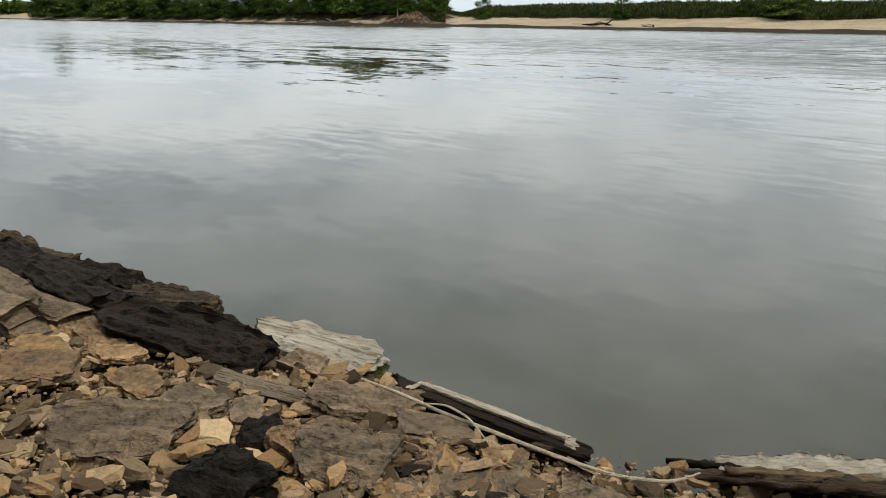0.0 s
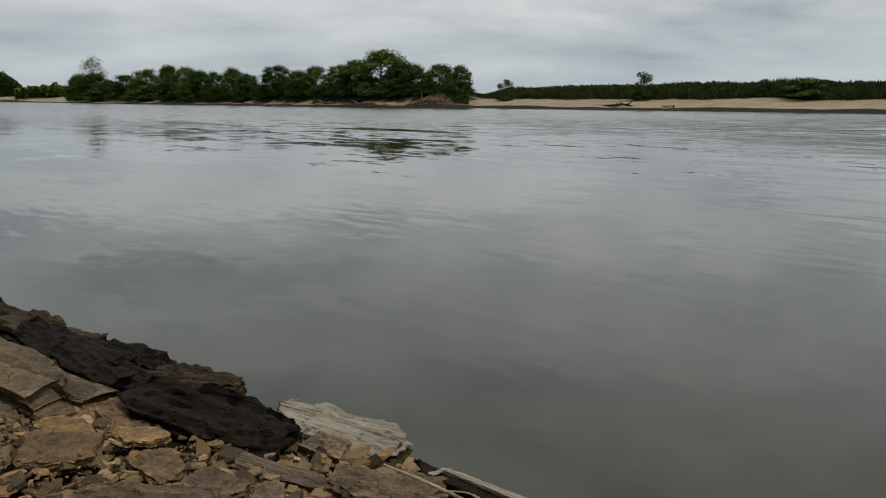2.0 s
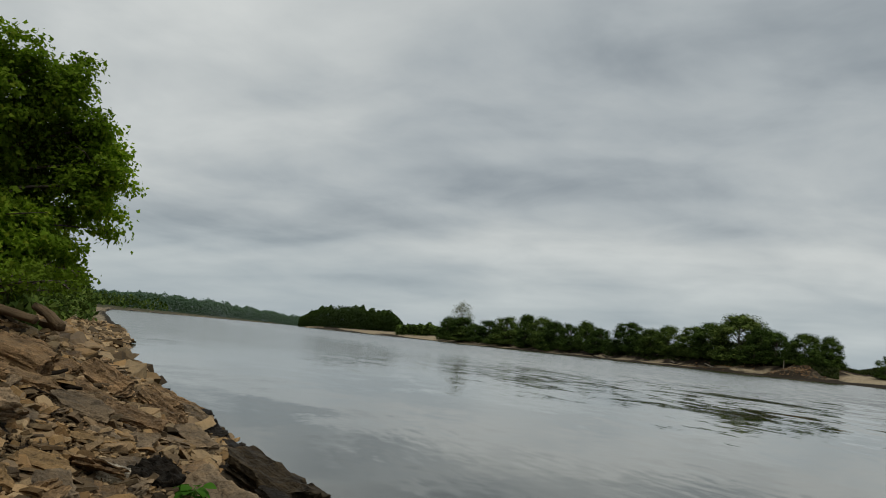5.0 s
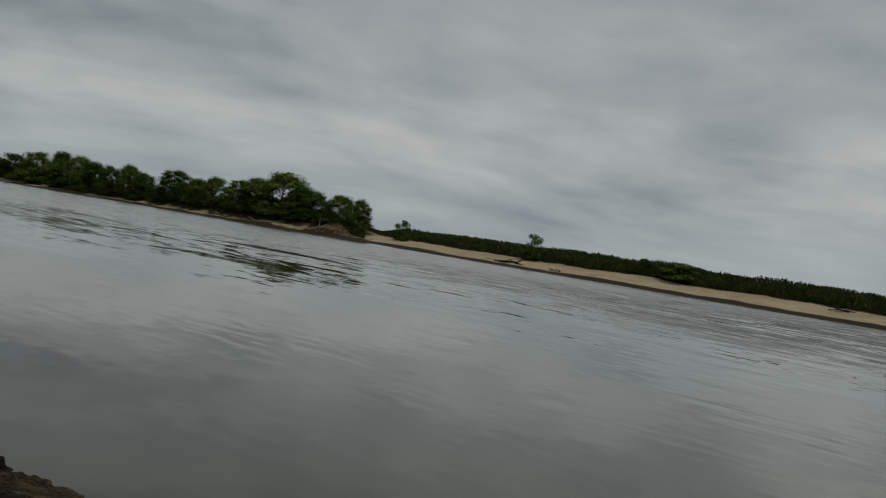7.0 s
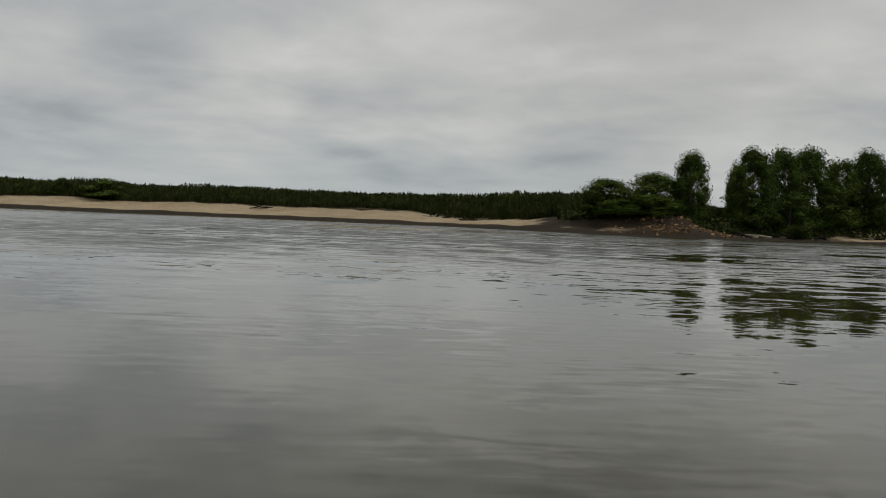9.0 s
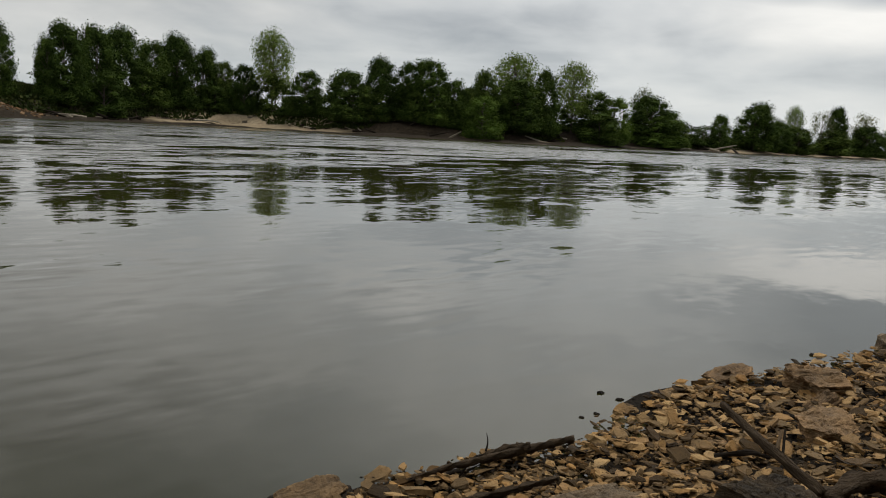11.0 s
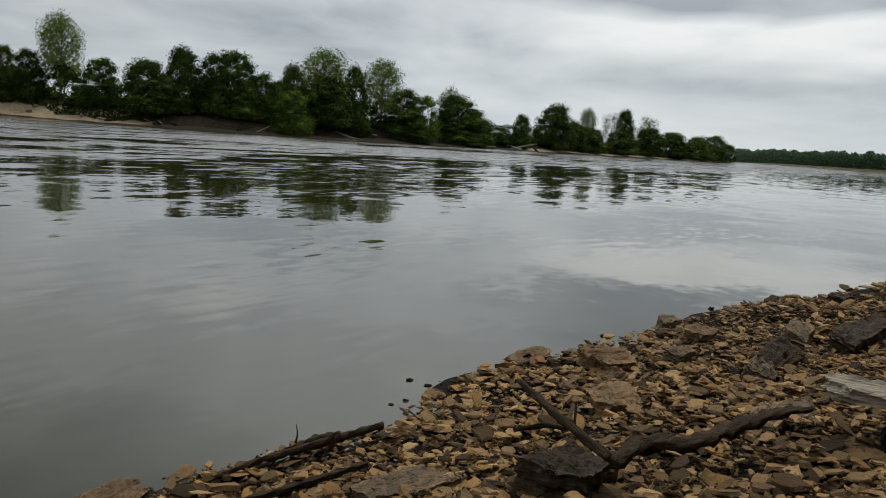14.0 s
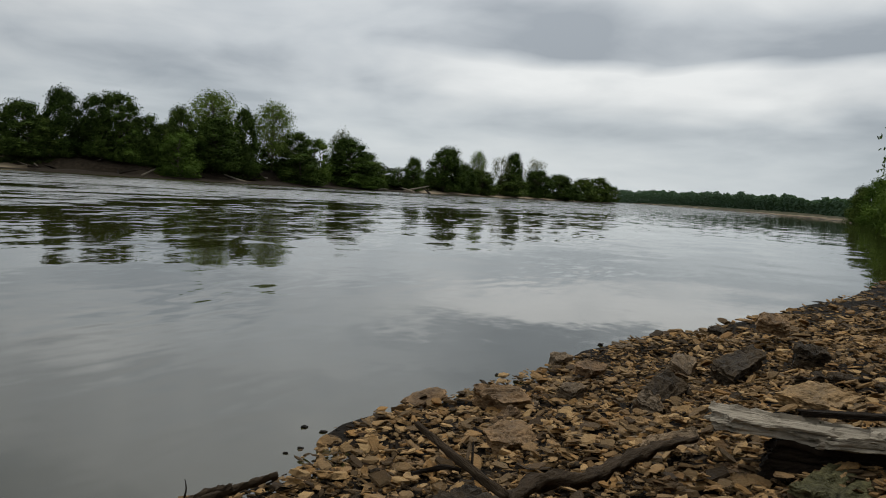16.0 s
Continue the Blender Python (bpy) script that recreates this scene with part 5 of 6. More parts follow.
rock(0.20, 2.28, 0.12, 0.44, 0.22, 0.08, 7, 8, 4, "grey", "", 3, 0.6)
rock(0.54, 2.28, 0.09, 0.26, 0.2, 0.07, 6, 7, -20, "grey", "", 3)
rock(-0.56, 3.44, 0.04, 0.24, 0.12, 0.10, 16, 6, -24, "grey", "", 3, 0.6)
rock(-1.52, 2.96, 0.24, 0.30, 0.20, 0.05, 8, 6, 12, "brown", "", 2, 0.6)
rock(-1.12, 2.92, 0.19, 0.22, 0.15, 0.06, 10, 10, -24, "brown", "", 2, 0.6)
rock(-1.72, 3.36, 0.17, 0.24, 0.13, 0.035, 8, 6, 6, "tan", "", 2, 0.6)
rock(-1.34, 3.30, 0.16, 0.22, 0.12, 0.035, 8, 6, 14, "tan", "", 2, 0.6)
rock(-0.66, 2.72, 0.18, 0.10, 0.20, 0.04, 12, 10, 10, "grey", "", 2, 0.5)
rock(-0.86, 2.78, 0.19, 0.22, 0.16, 0.06, 8, 6, -8, "grey", "", 3, 0.5)
rock(-2.06, 3.78, 0.20, 0.26, 0.16, 0.16, 14, 6, -10, "grey", "", 4, 0.7)
for i in range(26):
    x, y = srng0.uniform(-0.1, 0.85), srng0.uniform(1.85, 2.48)
    if y > 2.78 - 0.68 * x:
        continue
    L = srng0.uniform(0.09, 0.2)
    rock(x, y, ground_z(x, y) + 0.045, L, L * srng0.uniform(0.5, 0.85), L * srng0.uniform(0.15, 0.3), srng0.normal() * 12 + 8, srng0.normal() * 10, srng0.uniform(0, 180), ("grey", "brown", "dark", "grey")[i % 4], "", 3)
# downstream side
rock(2.96, -1.24, 0.28, 0.36, 0.27, 0.20, 2, 3, -50, "slate", "dark flat-topped block under a leaning stick", 2, 0.4)
# near-black slab added as the dark side of the tan one
rock(3.42, 0.57, -0.02, 0.40, 0.25, 0.10, 4, -8, -62, "dark", "near-black slab forming the dark side of a tan one", 3, 0.5)
rock(3.44, 0.55, 0.035, 0.32, 0.18, 0.035, 4, -8, -62, "brown", "tan slab jutting into the water", 3, 0.5)
rock(6.92, -3.74, 0.03, 0.24, 0.17, 0.15, 9, -4, -64, "grey", "grey layered block at the waterline", 4, 0.7)
rock(5.42, -2.50, 0.10, 0.46, 0.30, 0.12, 8, 4, -75, "brown", "broad brown slab with a dark front", 3, 0.6)
rock(4.26, -2.02, 0.20, 0.42, 0.24, 0.08, 8, 0, -48, "brown", "flat brown slab over a dark gap", 2, 0.5)
rock(5.36, -3.01, 0.15, 0.20, 0.16, 0.13, 10, -12, -50, "grey", "", 3)
rock(6.06, -4.48, 0.16, 0.27, 0.20, 0.18, 14, -12, -50, "grey", "dark cubic block of rock", 3, 0.7)
rock(4.66, -3.30, 0.31, 0.42, 0.20, 0.13, 24, -18, -60, "slate", "dark slab standing on edge", 3, 0.8)
rock(4.50, -3.10, 0.29, 0.24, 0.18, 0.12, 10, -14, -40, "grey", "", 3)
rock(5.46, -4.60, 0.34, 0.95, 0.22, 0.12, 12, -4, -56, "slate", "long dark slab lying up the bank", 4, 0.8)
rock(5.58, -5.46, 0.37, 0.34, 0.26, 0.20, 8, -6, -40, "slate", "dark hollow rock on the bank", 3, 1.1)
rock(3.82, -3.84, 0.50, 0.46, 0.30, 0.07, 4, -6, -72, "tan", "flat orange-tan slab behind the log", 2, 0.5)
rock(2.52, -2.68, 0.46, 0.36, 0.26, 0.14, 6, -4, -70, "moss", "mossy green-grey rock in front of the log", 2, 0.5)
rock(5.14, -1.48, 0.03, 0.28, 0.16, 0.05, 3, -7, -50, "tan", "", 2, 0.5)
rock(5.70, -2.00, 0.05, 0.50, 0.16, 0.05, 6, -4, -54, "brown", "", 3, 0.6)
rock(3.26, -0.64, 0.12, 0.40, 0.26, 0.10, -5, 0, -55, "grey", "", 3, 0.5)
rock(2.92, -0.44, 0.15, 0.30, 0.22, 0.08, -5, 0, -63, "brown", "", 3, 0.5)
rock(6.10, -3.60, 0.17, 0.30, 0.20, 0.07, 6, -4, -50, "brown", "", 2)
rock(7.34, -4.62, 0.03, 0.30, 0.18, 0.07, 6, -4, -55, "slate", "", 3)
rock(8.16, -6.14, 0.03, 0.36, 0.22, 0.08, 6, -4, -58, "slate", "", 3)
rock(8.30, -6.66, 0.08, 0.34, 0.24, 0.12, 6, -4, -58, "slate", "", 3)
rock(9.20, -8.26, 0.06, 0.44, 0.28, 0.10, 6, -4, -60, "brown", "", 3)
rock(6.90, -6.20, 0.45, 0.50, 0.30, 0.14, 10, -6, -40, "brown", "", 3)

for wx, wy, ws in ((5.22, -1.00, 0.05), (5.10, -1.10, 0.05), (4.72, -0.80, 0.03), (4.80, -0.90, 0.035), (3.72, 0.34, 0.03), (3.80, 0.12, 0.035), (3.70, 0.24, 0.03), (6.55, -2.95, 0.07), (5.12, -1.20, 0.04), (7.9, -4.75, 0.09)):
    rock(wx, wy, 0.0, ws, ws * 0.7, ws * 0.4, 6, 4, wx * 200, "dark", "small black stone standing in the shallows", 2)

# thin dark plates of the broken ledge, stepping down to the river
lrng = np.random.default_rng(47)
for i in range(16):
    u = lrng.uniform(0, 0.72)
    px, py = -3.9 + 3.0 * u, 5.62 - 2.0 * u
    off = lrng.uniform(-0.28, 0.22)
    cx, cy = px - 0.55 * off, py - 0.83 * off
    hz = 0.06 + 0.42 * max(0.0, off + 0.2) + 0.10 * (1 - u)
    half = lrng.uniform(0.16, 0.42)
    a = radians(-32 + lrng.normal() * 7)
    d = Vector((math.cos(a), math.sin(a), -0.16)) * half
    c = Vector((cx, cy, hz))
    rock_along(c - d, c + d, lrng.uniform(0.10, 0.2), lrng.uniform(0.04, 0.08), 14 + lrng.normal() * 7, "dark", "thin dark plate of layered rock on the ledge", 3)
# broken slabs heaped beside the great block
for i in range(26):
    az, dist = lrng.uniform(-63, -40), lrng.uniform(3.2, 6.2)
    x, y = polar(az, dist)
    L = lrng.uniform(0.22, 0.5)
    # every fourth slab near-black, for the dark gaps in this heap
    rock(x, y, ground_z(x, y) + 0.06, L, L * lrng.uniform(0.4, 0.7), lrng.uniform(0.05, 0.10), lrng.normal() * 10 + 6, lrng.normal() * 10, -30 + lrng.normal() * 30, ("brown", "grey", "brown", "dark")[i % 4], "", 3)

# more slabs along the upstream ledge and the bank
srng = np.random.default_rng(23)
made = 0
while made < 150:
    az, dist = srng.uniform(-57, -22), 3.6 * (6.0 ** srng.uniform(0, 1))
    x, y = polar(az, dist)
    z, sn, _ = (float(q[0]) for q in land(np.array([x]), np.array([y])))
    if not 0.05 < sn < 5 or (dist < 5 and sn > 2.0):
        continue
    L = srng.uniform(0.16, 0.44) * (1 + dist * 0.05)
    tone = "dark" if sn < 0.5 and srng.uniform() < 0.7 else ("grey" if srng.uniform() < 0.35 else "brown")
    H = L * srng.uniform(0.06, 0.15)
    rock(x, y, z + H * 0.5 + 0.02, L, L * srng.uniform(0.36, 0.75), H, srng.normal() * 11, srng.normal() * 11 + 6, -38 + srng.normal() * 28, tone, "", int(srng.integers(3, 6)))
    made += 1
made = 0
while made < 16:
    az, dist = srng.uniform(90, 140), 3.4 * (5.0 ** srng.uniform(0, 1))
    x, y = polar(az, dist)
    z, sn, _ = (float(q[0]) for q in land(np.array([x]), np.array([y])))
    if not 0.1 < sn < 4:
        continue
    L = srng.uniform(0.16, 0.32)
    tone = "slate" if srng.uniform() < 0.3 else ("grey" if srng.uniform() < 0.4 else "brown")
    H = L * srng.uniform(0.14, 0.3)
    rock(x, y, z + H * 0.28, L, L * srng.uniform(0.5, 0.9), H, srng.normal() * 10, srng.normal() * 10, srng.uniform(0, 180), tone, "", 3)
    made += 1


# ---- driftwood ----
def wood_mesh(name, pts, radii, mat, seed=0, sides=12, rings=28, gnarl=0.12, flat=1.0):
    """A weathered piece of wood along a bent line: grooved, knotted and ragged at the ends."""
    r = np.random.default_rng(seed)
    pts = np.asarray(pts, float)
    seg = np.concatenate([[0], np.cumsum(np.linalg.norm(np.diff(pts, axis=0), axis=1))])
    u = np.linspace(0, seg[-1], rings)
    line = np.stack([np.interp(u, seg, pts[:, i]) for i in range(3)], 1)
    for _ in range(2):
        line[1:-1] = (line[:-2] + 2 * line[1:-1] + line[2:]) / 4
    rad = np.interp(u, seg, radii)
    groove = 1 + gnarl * r.normal(size=sides)
    v = []
    for i in range(rings):
        d = line[min(i + 1, rings - 1)] - line[max(i - 1, 0)]
        d /= np.linalg.norm(d)
        a = np.cross((0, 0, 1.0), d)
        a /= np.linalg.norm(a) + 1e-9
        b = np.cross(d, a)
        for k in range(sides):
            t = 2 * np.pi * k / sides
            q = rad[i] * groove[k] * (1 + gnarl * 0.6 * r.normal() * 0.5 + gnarl * math.sin(i * 0.7 + k * 1.9 + seed))
            e = (0.25 * rad[i] * r.uniform(-1.5, 1)) if i in (0, rings - 1) else 0
            v.append(line[i] + q * (math.cos(t) * a + math.sin(t) * flat * b) + d * e * (1 if i else -1))
    v.append(line[0] - 0.0)
    v.append(line[-1])
    f = []
    for i in range(rings - 1):
        for k in range(sides):
            a0, a1, b0, b1 = i * sides + k, i * sides + (k + 1) % sides, (i + 1) * sides + k, (i + 1) * sides + (k + 1) % sides
            f += [(a0, a1, b1), (a0, b1, b0)]
    n = rings * sides
    for k in range(sides):
        f.append(((k + 1) % sides, k, n))
        f.append(((rings - 1) * sides + k, (rings - 1) * sides + (k + 1) % sides, n + 1))
    return mesh_np(name, v, f, [mat], None, sides > 9)


def wood(name, label, pts, radii, mat, seed=0, category="driftwood", **kw):
    """A piece of driftwood with its own axis along the grain."""
    p0, p1 = Vector(pts[0]), Vector(pts[-1])
    m = Matrix.Translation((p0 + p1) / 2) @ (p1 - p0).to_track_quat("X", "Z").to_matrix().to_4x4()
    inv = m.inverted()
    ob = new(name, wood_mesh(name, [inv @ Vector(p) for p in pts], radii, mat, seed, **kw))
    ob.matrix_world = m
    return tagged(ob, label, category, "driftwood on the bank")


def split_wood(name, label, p0, p1, W, H, roll, mat, seed, layers=4, wear=1.0, category="driftwood"):
    """A flat split piece of wood whose top runs from p0 to p1."""
    p0, p1 = Vector(p0), Vector(p1)
    d = p1 - p0
    yaw, pitch = math.degrees(math.atan2(d.y, d.x)), -math.degrees(math.atan2(d.z, d.xy.length))
    m = pose(0, 0, 0, roll, pitch, yaw)
    ob = new(name, block_mesh(name, d.length * 1.08, W, H, seed, mat, wear, layers, 64))
    ob.matrix_world = Matrix.Translation((p0 + p1) / 2 - m.to_3x3() @ Vector((0, 0, H / 2))) @ m
    return tagged(ob, label, category, "driftwood on the bank")


split_wood("driftwood_slab", "pale weathered flaky driftwood slab at the waterline", (-0.90, 3.74, 0.15), (-0.20, 3.48, 0.07), 0.24, 0.13, 12, mat_bleached, 2, 5, 0.55)
wood("driftwood_log", "pale rotting log lying in the shallow water", [(1.02, 2.63, 0.02), (1.35, 2.56, 0.05), (1.9, 2.46, 0.06)], [0.06, 0.085, 0.08], mat_bleached, 3, gnarl=0.2, flat=0.7, rings=60, sides=20)
wood("driftwood_branch", "dark wet branch at the water's edge", [(0.84, 2.56, 0.05), (1.15, 2.44, 0.09), (1.7, 2.28, 0.14)], [0.010, 0.021, 0.025], mat_root, 4, rings=60, gnarl=0.3)
wood("driftwood_branch", "dark wet branch half under the water", [(0.86, 2.70, 0.02), (1.05, 2.62, 0.04), (1.3, 2.52, 0.04)], [0.009, 0.016, 0.012], mat_darkwood, 5, rings=50, gnarl=0.3)
wood("driftwood_branch", "brown split branch beside the pale log", [(1.0, 2.50, 0.10), (1.3, 2.42, 0.12), (1.6, 2.38, 0.12)], [0.01, 0.018, 0.014], mat_brownwood, 6, rings=50, gnarl=0.28)
wood("bleached_branch", "thin bleached bent branch lying over the stones", [(-0.26, 2.87, 0.25), (-0.10, 2.78, 0.23), (0.02, 2.70, 0.21), (0.18, 2.57, 0.21), (0.45, 2.39, 0.19), (0.6, 2.33, 0.17), (0.78, 2.33, 0.15), (0.87, 2.36, 0.17)],
     [0.005, 0.0065, 0.007, 0.0075, 0.0075, 0.007, 0.0065, 0.003], mat_pale_branch, 7, sides=8, rings=40, gnarl=0.06)
wood("bleached_twig", "small bleached forked twig", [(-0.02, 2.71, 0.23), (0.06, 2.68, 0.24), (0.14, 2.60, 0.23), (0.2, 2.5, 0.19)], [0.003, 0.0045, 0.0045, 0.003], mat_pale_branch, 8, sides=6, rings=16, gnarl=0.08)
split_wood("weathered_plank", "striped grey weathered plank among stones", (-0.96, 3.12, 0.18), (-0.44, 2.98, 0.10), 0.085, 0.045, 10, mat_plank, 9, 5, 0.9, "plank")
wood("fallen_stick", "dark stick leaning up from a flat rock", [(3.17, -1.07, 0.63), (3.0, -1.17, 0.55), (2.80, -1.33, 0.44)], [0.011, 0.017, 0.019], mat_root, 10, gnarl=0.2)
wood("root_branch", "long dark gnarled root lying on the stones", [(2.80, -1.34, 0.42), (2.93, -1.53, 0.45), (2.88, -1.72, 0.46), (3.05, -2.02, 0.47), (3.14, -2.28, 0.50), (3.2, -2.5, 0.5)], [0.024, 0.028, 0.022, 0.026, 0.017, 0.009], mat_root, 11, rings=70, gnarl=0.3, sides=14)
wood("driftwood_branch", "black wet branch along the waterline", [(3.55, 0.20, 0.05), (3.70, -0.04, 0.08), (3.86, -0.30, 0.09), (4.10, -0.66, 0.10)], [0.007, 0.012, 0.016, 0.014], mat_root, 12, rings=70, gnarl=0.32)
wood("driftwood_branch", "black forked branch along the waterline", [(3.86, -0.12, 0.05), (3.92, -0.3, 0.10), (3.94, -0.42, 0.11)], [0.006, 0.013, 0.015], mat_root, 13, rings=40, gnarl=0.3)
wood("driftwood_twig", "thin upright dead twig at the waterline", [(3.88, -0.2, 0.09), (3.90, -0.21, 0.13), (3.92, -0.20, 0.17)], [0.006, 0.004, 0.002], mat_darkwood, 14, sides=5, rings=8)
wood("driftwood_branch", "dark broken branch among flat stones", [(3.02, 0.22, 0.15), (3.15, -0.15, 0.19), (3.36, -0.48, 0.2)], [0.010, 0.015, 0.009], mat_root, 15, rings=60, gnarl=0.32)
big_log = new("driftwood_log")
big_log.matrix_world = Matrix.Translation((2.66, -2.96, 0.60)) @ Matrix.Rotation(math.atan2(-0.92, -0.78), 4, "Z") @ Matrix.Rotation(radians(-5), 4, "Y")
tagged(big_log, "large split log with pale bleached top and dark hollow underside", "driftwood", "driftwood on the bank")
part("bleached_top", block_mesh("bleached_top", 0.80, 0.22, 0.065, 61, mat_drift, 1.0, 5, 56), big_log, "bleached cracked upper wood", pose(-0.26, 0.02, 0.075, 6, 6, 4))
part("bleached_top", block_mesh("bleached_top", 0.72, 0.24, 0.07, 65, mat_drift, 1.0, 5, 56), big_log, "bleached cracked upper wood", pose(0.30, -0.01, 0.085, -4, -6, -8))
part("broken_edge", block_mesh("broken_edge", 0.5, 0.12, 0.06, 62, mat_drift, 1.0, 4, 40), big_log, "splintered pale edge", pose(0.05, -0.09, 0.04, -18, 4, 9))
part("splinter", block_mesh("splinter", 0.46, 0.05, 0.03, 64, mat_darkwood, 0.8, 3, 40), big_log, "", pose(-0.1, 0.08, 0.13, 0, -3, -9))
# near-black block, its colour standing in for the shadowed hollow
part("underside", block_mesh("underside", 0.86, 0.16, 0.20, 63, mat_darkwood, 1.2, 6, 50), big_log, "near-black block for the shaded hollow underneath", pose(-0.10, -0.02, -0.06, 0, 4, 3))
wood("driftwood_log", "long brown drift log on the rocks below the shrub", [(-10.08, 6.32, 1.64), (-9.37, 6.67, 1.50), (-8.81, 6.91, 1.38)], [0.052, 0.056, 0.05], mat_brownwood, 18, sides=16, gnarl=0.05)
wood("driftwood_log", "short brown broken log among driftwood", [(-9.15, 7.13, 1.55), (-8.90, 7.13, 1.47), (-8.56, 7.07, 1.32)], [0.05, 0.06, 0.065], mat_brownwood, 19, gnarl=0.08)
wood("driftwood_branch", "dark branch reaching out over the water", [(-25.17, 22.19, 0.35), (-26.46, 24.80, 0.22), (-26.00, 25.05, 0.20)], [0.05, 0.045, 0.02], mat_darkwood, 21)
wood("driftwood_twig", "pale thin stick stuck between stones", [(-2.95, 2.45, 0.46), (-2.8, 2.43, 0.42), (-2.64, 2.41, 0.38)], [0.009, 0.008, 0.007], mat_branch, 22, sides=6, rings=10)
wood("driftwood_twig", "short dead twig standing among the stones", [(3.07, -1.29, 0.46), (3.17, -1.33, 0.54)], [0.008, 0.004], mat_darkwood, 23, sides=6, rings=8)
wood("driftwood_twig", "short dead twig leaning among the stones", [(3.07, -1.26, 0.46), (3.18, -1.32, 0.53)], [0.008, 0.005], mat_brownwood, 24, sides=6, rings=8)
wood("driftwood_branch", "thin crooked stick beside the gnarled root", [(3.05, -1.02, 0.46), (3.06, -1.16, 0.48), (3.04, -1.23, 0.47)], [0.008, 0.011, 0.007], mat_darkwood, 25, sides=7, rings=16)
wrng = np.random.default_rng(31)
for i in range(46):
    if i < 26:
        az, dist = wrng.uniform(-56, -46), wrng.uniform(8.5, 16)
    else:
        az, dist = wrng.uniform(95, 137), wrng.uniform(3.4, 8)
    x, y = polar(az, dist)
    z, sn, _ = (float(q[0]) for q in land(np.array([x]), np.array([y])))
    if sn < 0.3:
        continue
    a, l = wrng.uniform(0, 6.28), wrng.uniform(0.15, 0.5) * (1.7 if i < 26 else 0.6)
    d = Vector((math.cos(a), math.sin(a), wrng.uniform(-0.1, 0.25))) * l
    c = Vector((x, y, z + (0.08 if i < 26 else 0.03)))
    bend = Vector(wrng.normal(size=3) * l * 0.08)
    t = wrng.uniform(0.012, 0.035) * (1.1 if i < 26 else 0.3)
    wood("driftwood_stick", "broken brown stick among the stones", [c - d / 2, c + bend, c + d / 2], [t * 0.6, t, t * 0.5], (mat_brownwood, mat_brownwood, mat_darkwood)[i % 3], 40 + i, sides=6, rings=10)

wood("driftwood_twig", "thin dead twig standing on the ledge", [(-4.30, 6.20, 0.16), (-4.28, 6.20, 0.24), (-4.25, 6.21, 0.31)], [0.005, 0.004, 0.002], mat_darkwood, 26, sides=5, rings=6)
# black twigs and flotsam caught along the waterline
trng = np.random.default_rng(53)
for i in range(22):
    u = trng.uniform(0, 1)
    c = Vector((3.55 + 0.58 * u + trng.normal() * 0.05, 0.2 - 0.9 * u + trng.normal() * 0.05, 0.0))
    c.z = max(ground_z(c.x, c.y), 0.0) + 0.035
    a, l = radians(-58 + trng.normal() * 22), trng.uniform(0.08, 0.3)
    d = Vector((math.cos(a), math.sin(a), trng.uniform(-0.05, 0.18))) * l
    wood("driftwood_twig", "black wet twig stranded along the waterline", [c - d / 2, c + Vector(trng.normal(size=3) * l * 0.07), c + d / 2], [0.004, trng.uniform(0.005, 0.012), 0.003], mat_darkwood, 80 + i, sides=6, rings=8)

# squared timber along the water: black side, bleached top edge
timber = new("squared_timber")
timber.matrix_world = Matrix.Translation((0.235, 2.80, 0.09))
tagged(timber, "black squared timber with a bleached upper edge", "timber", "driftwood on the bank")
tm = Matrix.Rotation(math.atan2(-0.51, 0.75), 4, "Z") @ pose(0, 0, 0, 6, 3.5, 0)
part("beam", block_mesh("beam", 1.04, 0.07, 0.085, 5, mat_darkwood, 0.9, 4, 60), timber, "", tm @ Matrix.Translation((0, 0, 0.010)))
part("weathered_edge", block_mesh("weathered_edge", 1.06, 0.026, 0.02, 6, mat_drift, 0.9, 2, 60), timber, "bleached weathered upper edge", tm @ Matrix.Translation((0, 0.022, 0.058)))


# ---- a small green plant between the rocks ----
def leaf_shape(n=9):
    """A pointed oval leaf one unit long, folded a little along its rib."""
    v, f = [], []
    for i in range(n):
        u = i / (n - 1)
        w = 0.50 * math.sin(math.pi * min(1, u * 0.92 + 0.04)) ** 0.8 * (1.15 - 0.5 * u)
        z = 0.16 * math.sin(math.pi * u * 0.8)
        v += [(u, -w, z + 0.08 * w), (u, 0, z - 0.02), (u, w, z + 0.08 * w)]
    for i in range(n - 1):
        a = i * 3
        f += [(a, a + 3, a + 4, a + 1), (a + 1, a + 4, a + 5, a + 2)]
    return np.array(v), np.array(f)


plant = new("plant")
plant.matrix_world = Matrix.Translation((-4.22, 4.80, 0.27))
tagged(plant, "small bright green broad-leaved plant between dark rocks", "plant")
leaf_v, leaf_f = leaf_shape()
leaf_mesh = mesh_np("leaf", leaf_v, leaf_f, [mat_plant], None, True)
prng = random.Random(12)
for i in range(18):
    a = i * 2.4 + prng.uniform(-0.3, 0.3)
    up = 0.03 + 0.006 * i
    reach = prng.uniform(0.02, 0.075)
    base = Vector((math.cos(a) * reach, math.sin(a) * reach, up))
    stem = part("stem", mesh_np("stem", *limb_tube([(0, 0, -0.04), tuple(base * 0.6 + Vector((0, 0, 0.02))), tuple(base)], [0.006, 0.004, 0.003], 5), [mat_plant]), plant)
    size = prng.uniform(0.08, 0.115)
    part("leaf", leaf_mesh, stem, "", Matrix.Translation(base) @ Euler((prng.uniform(-0.4, 0.4), prng.uniform(0.1, 0.8), a)).to_matrix().to_4x4() @ Matrix.Scale(size, 4))


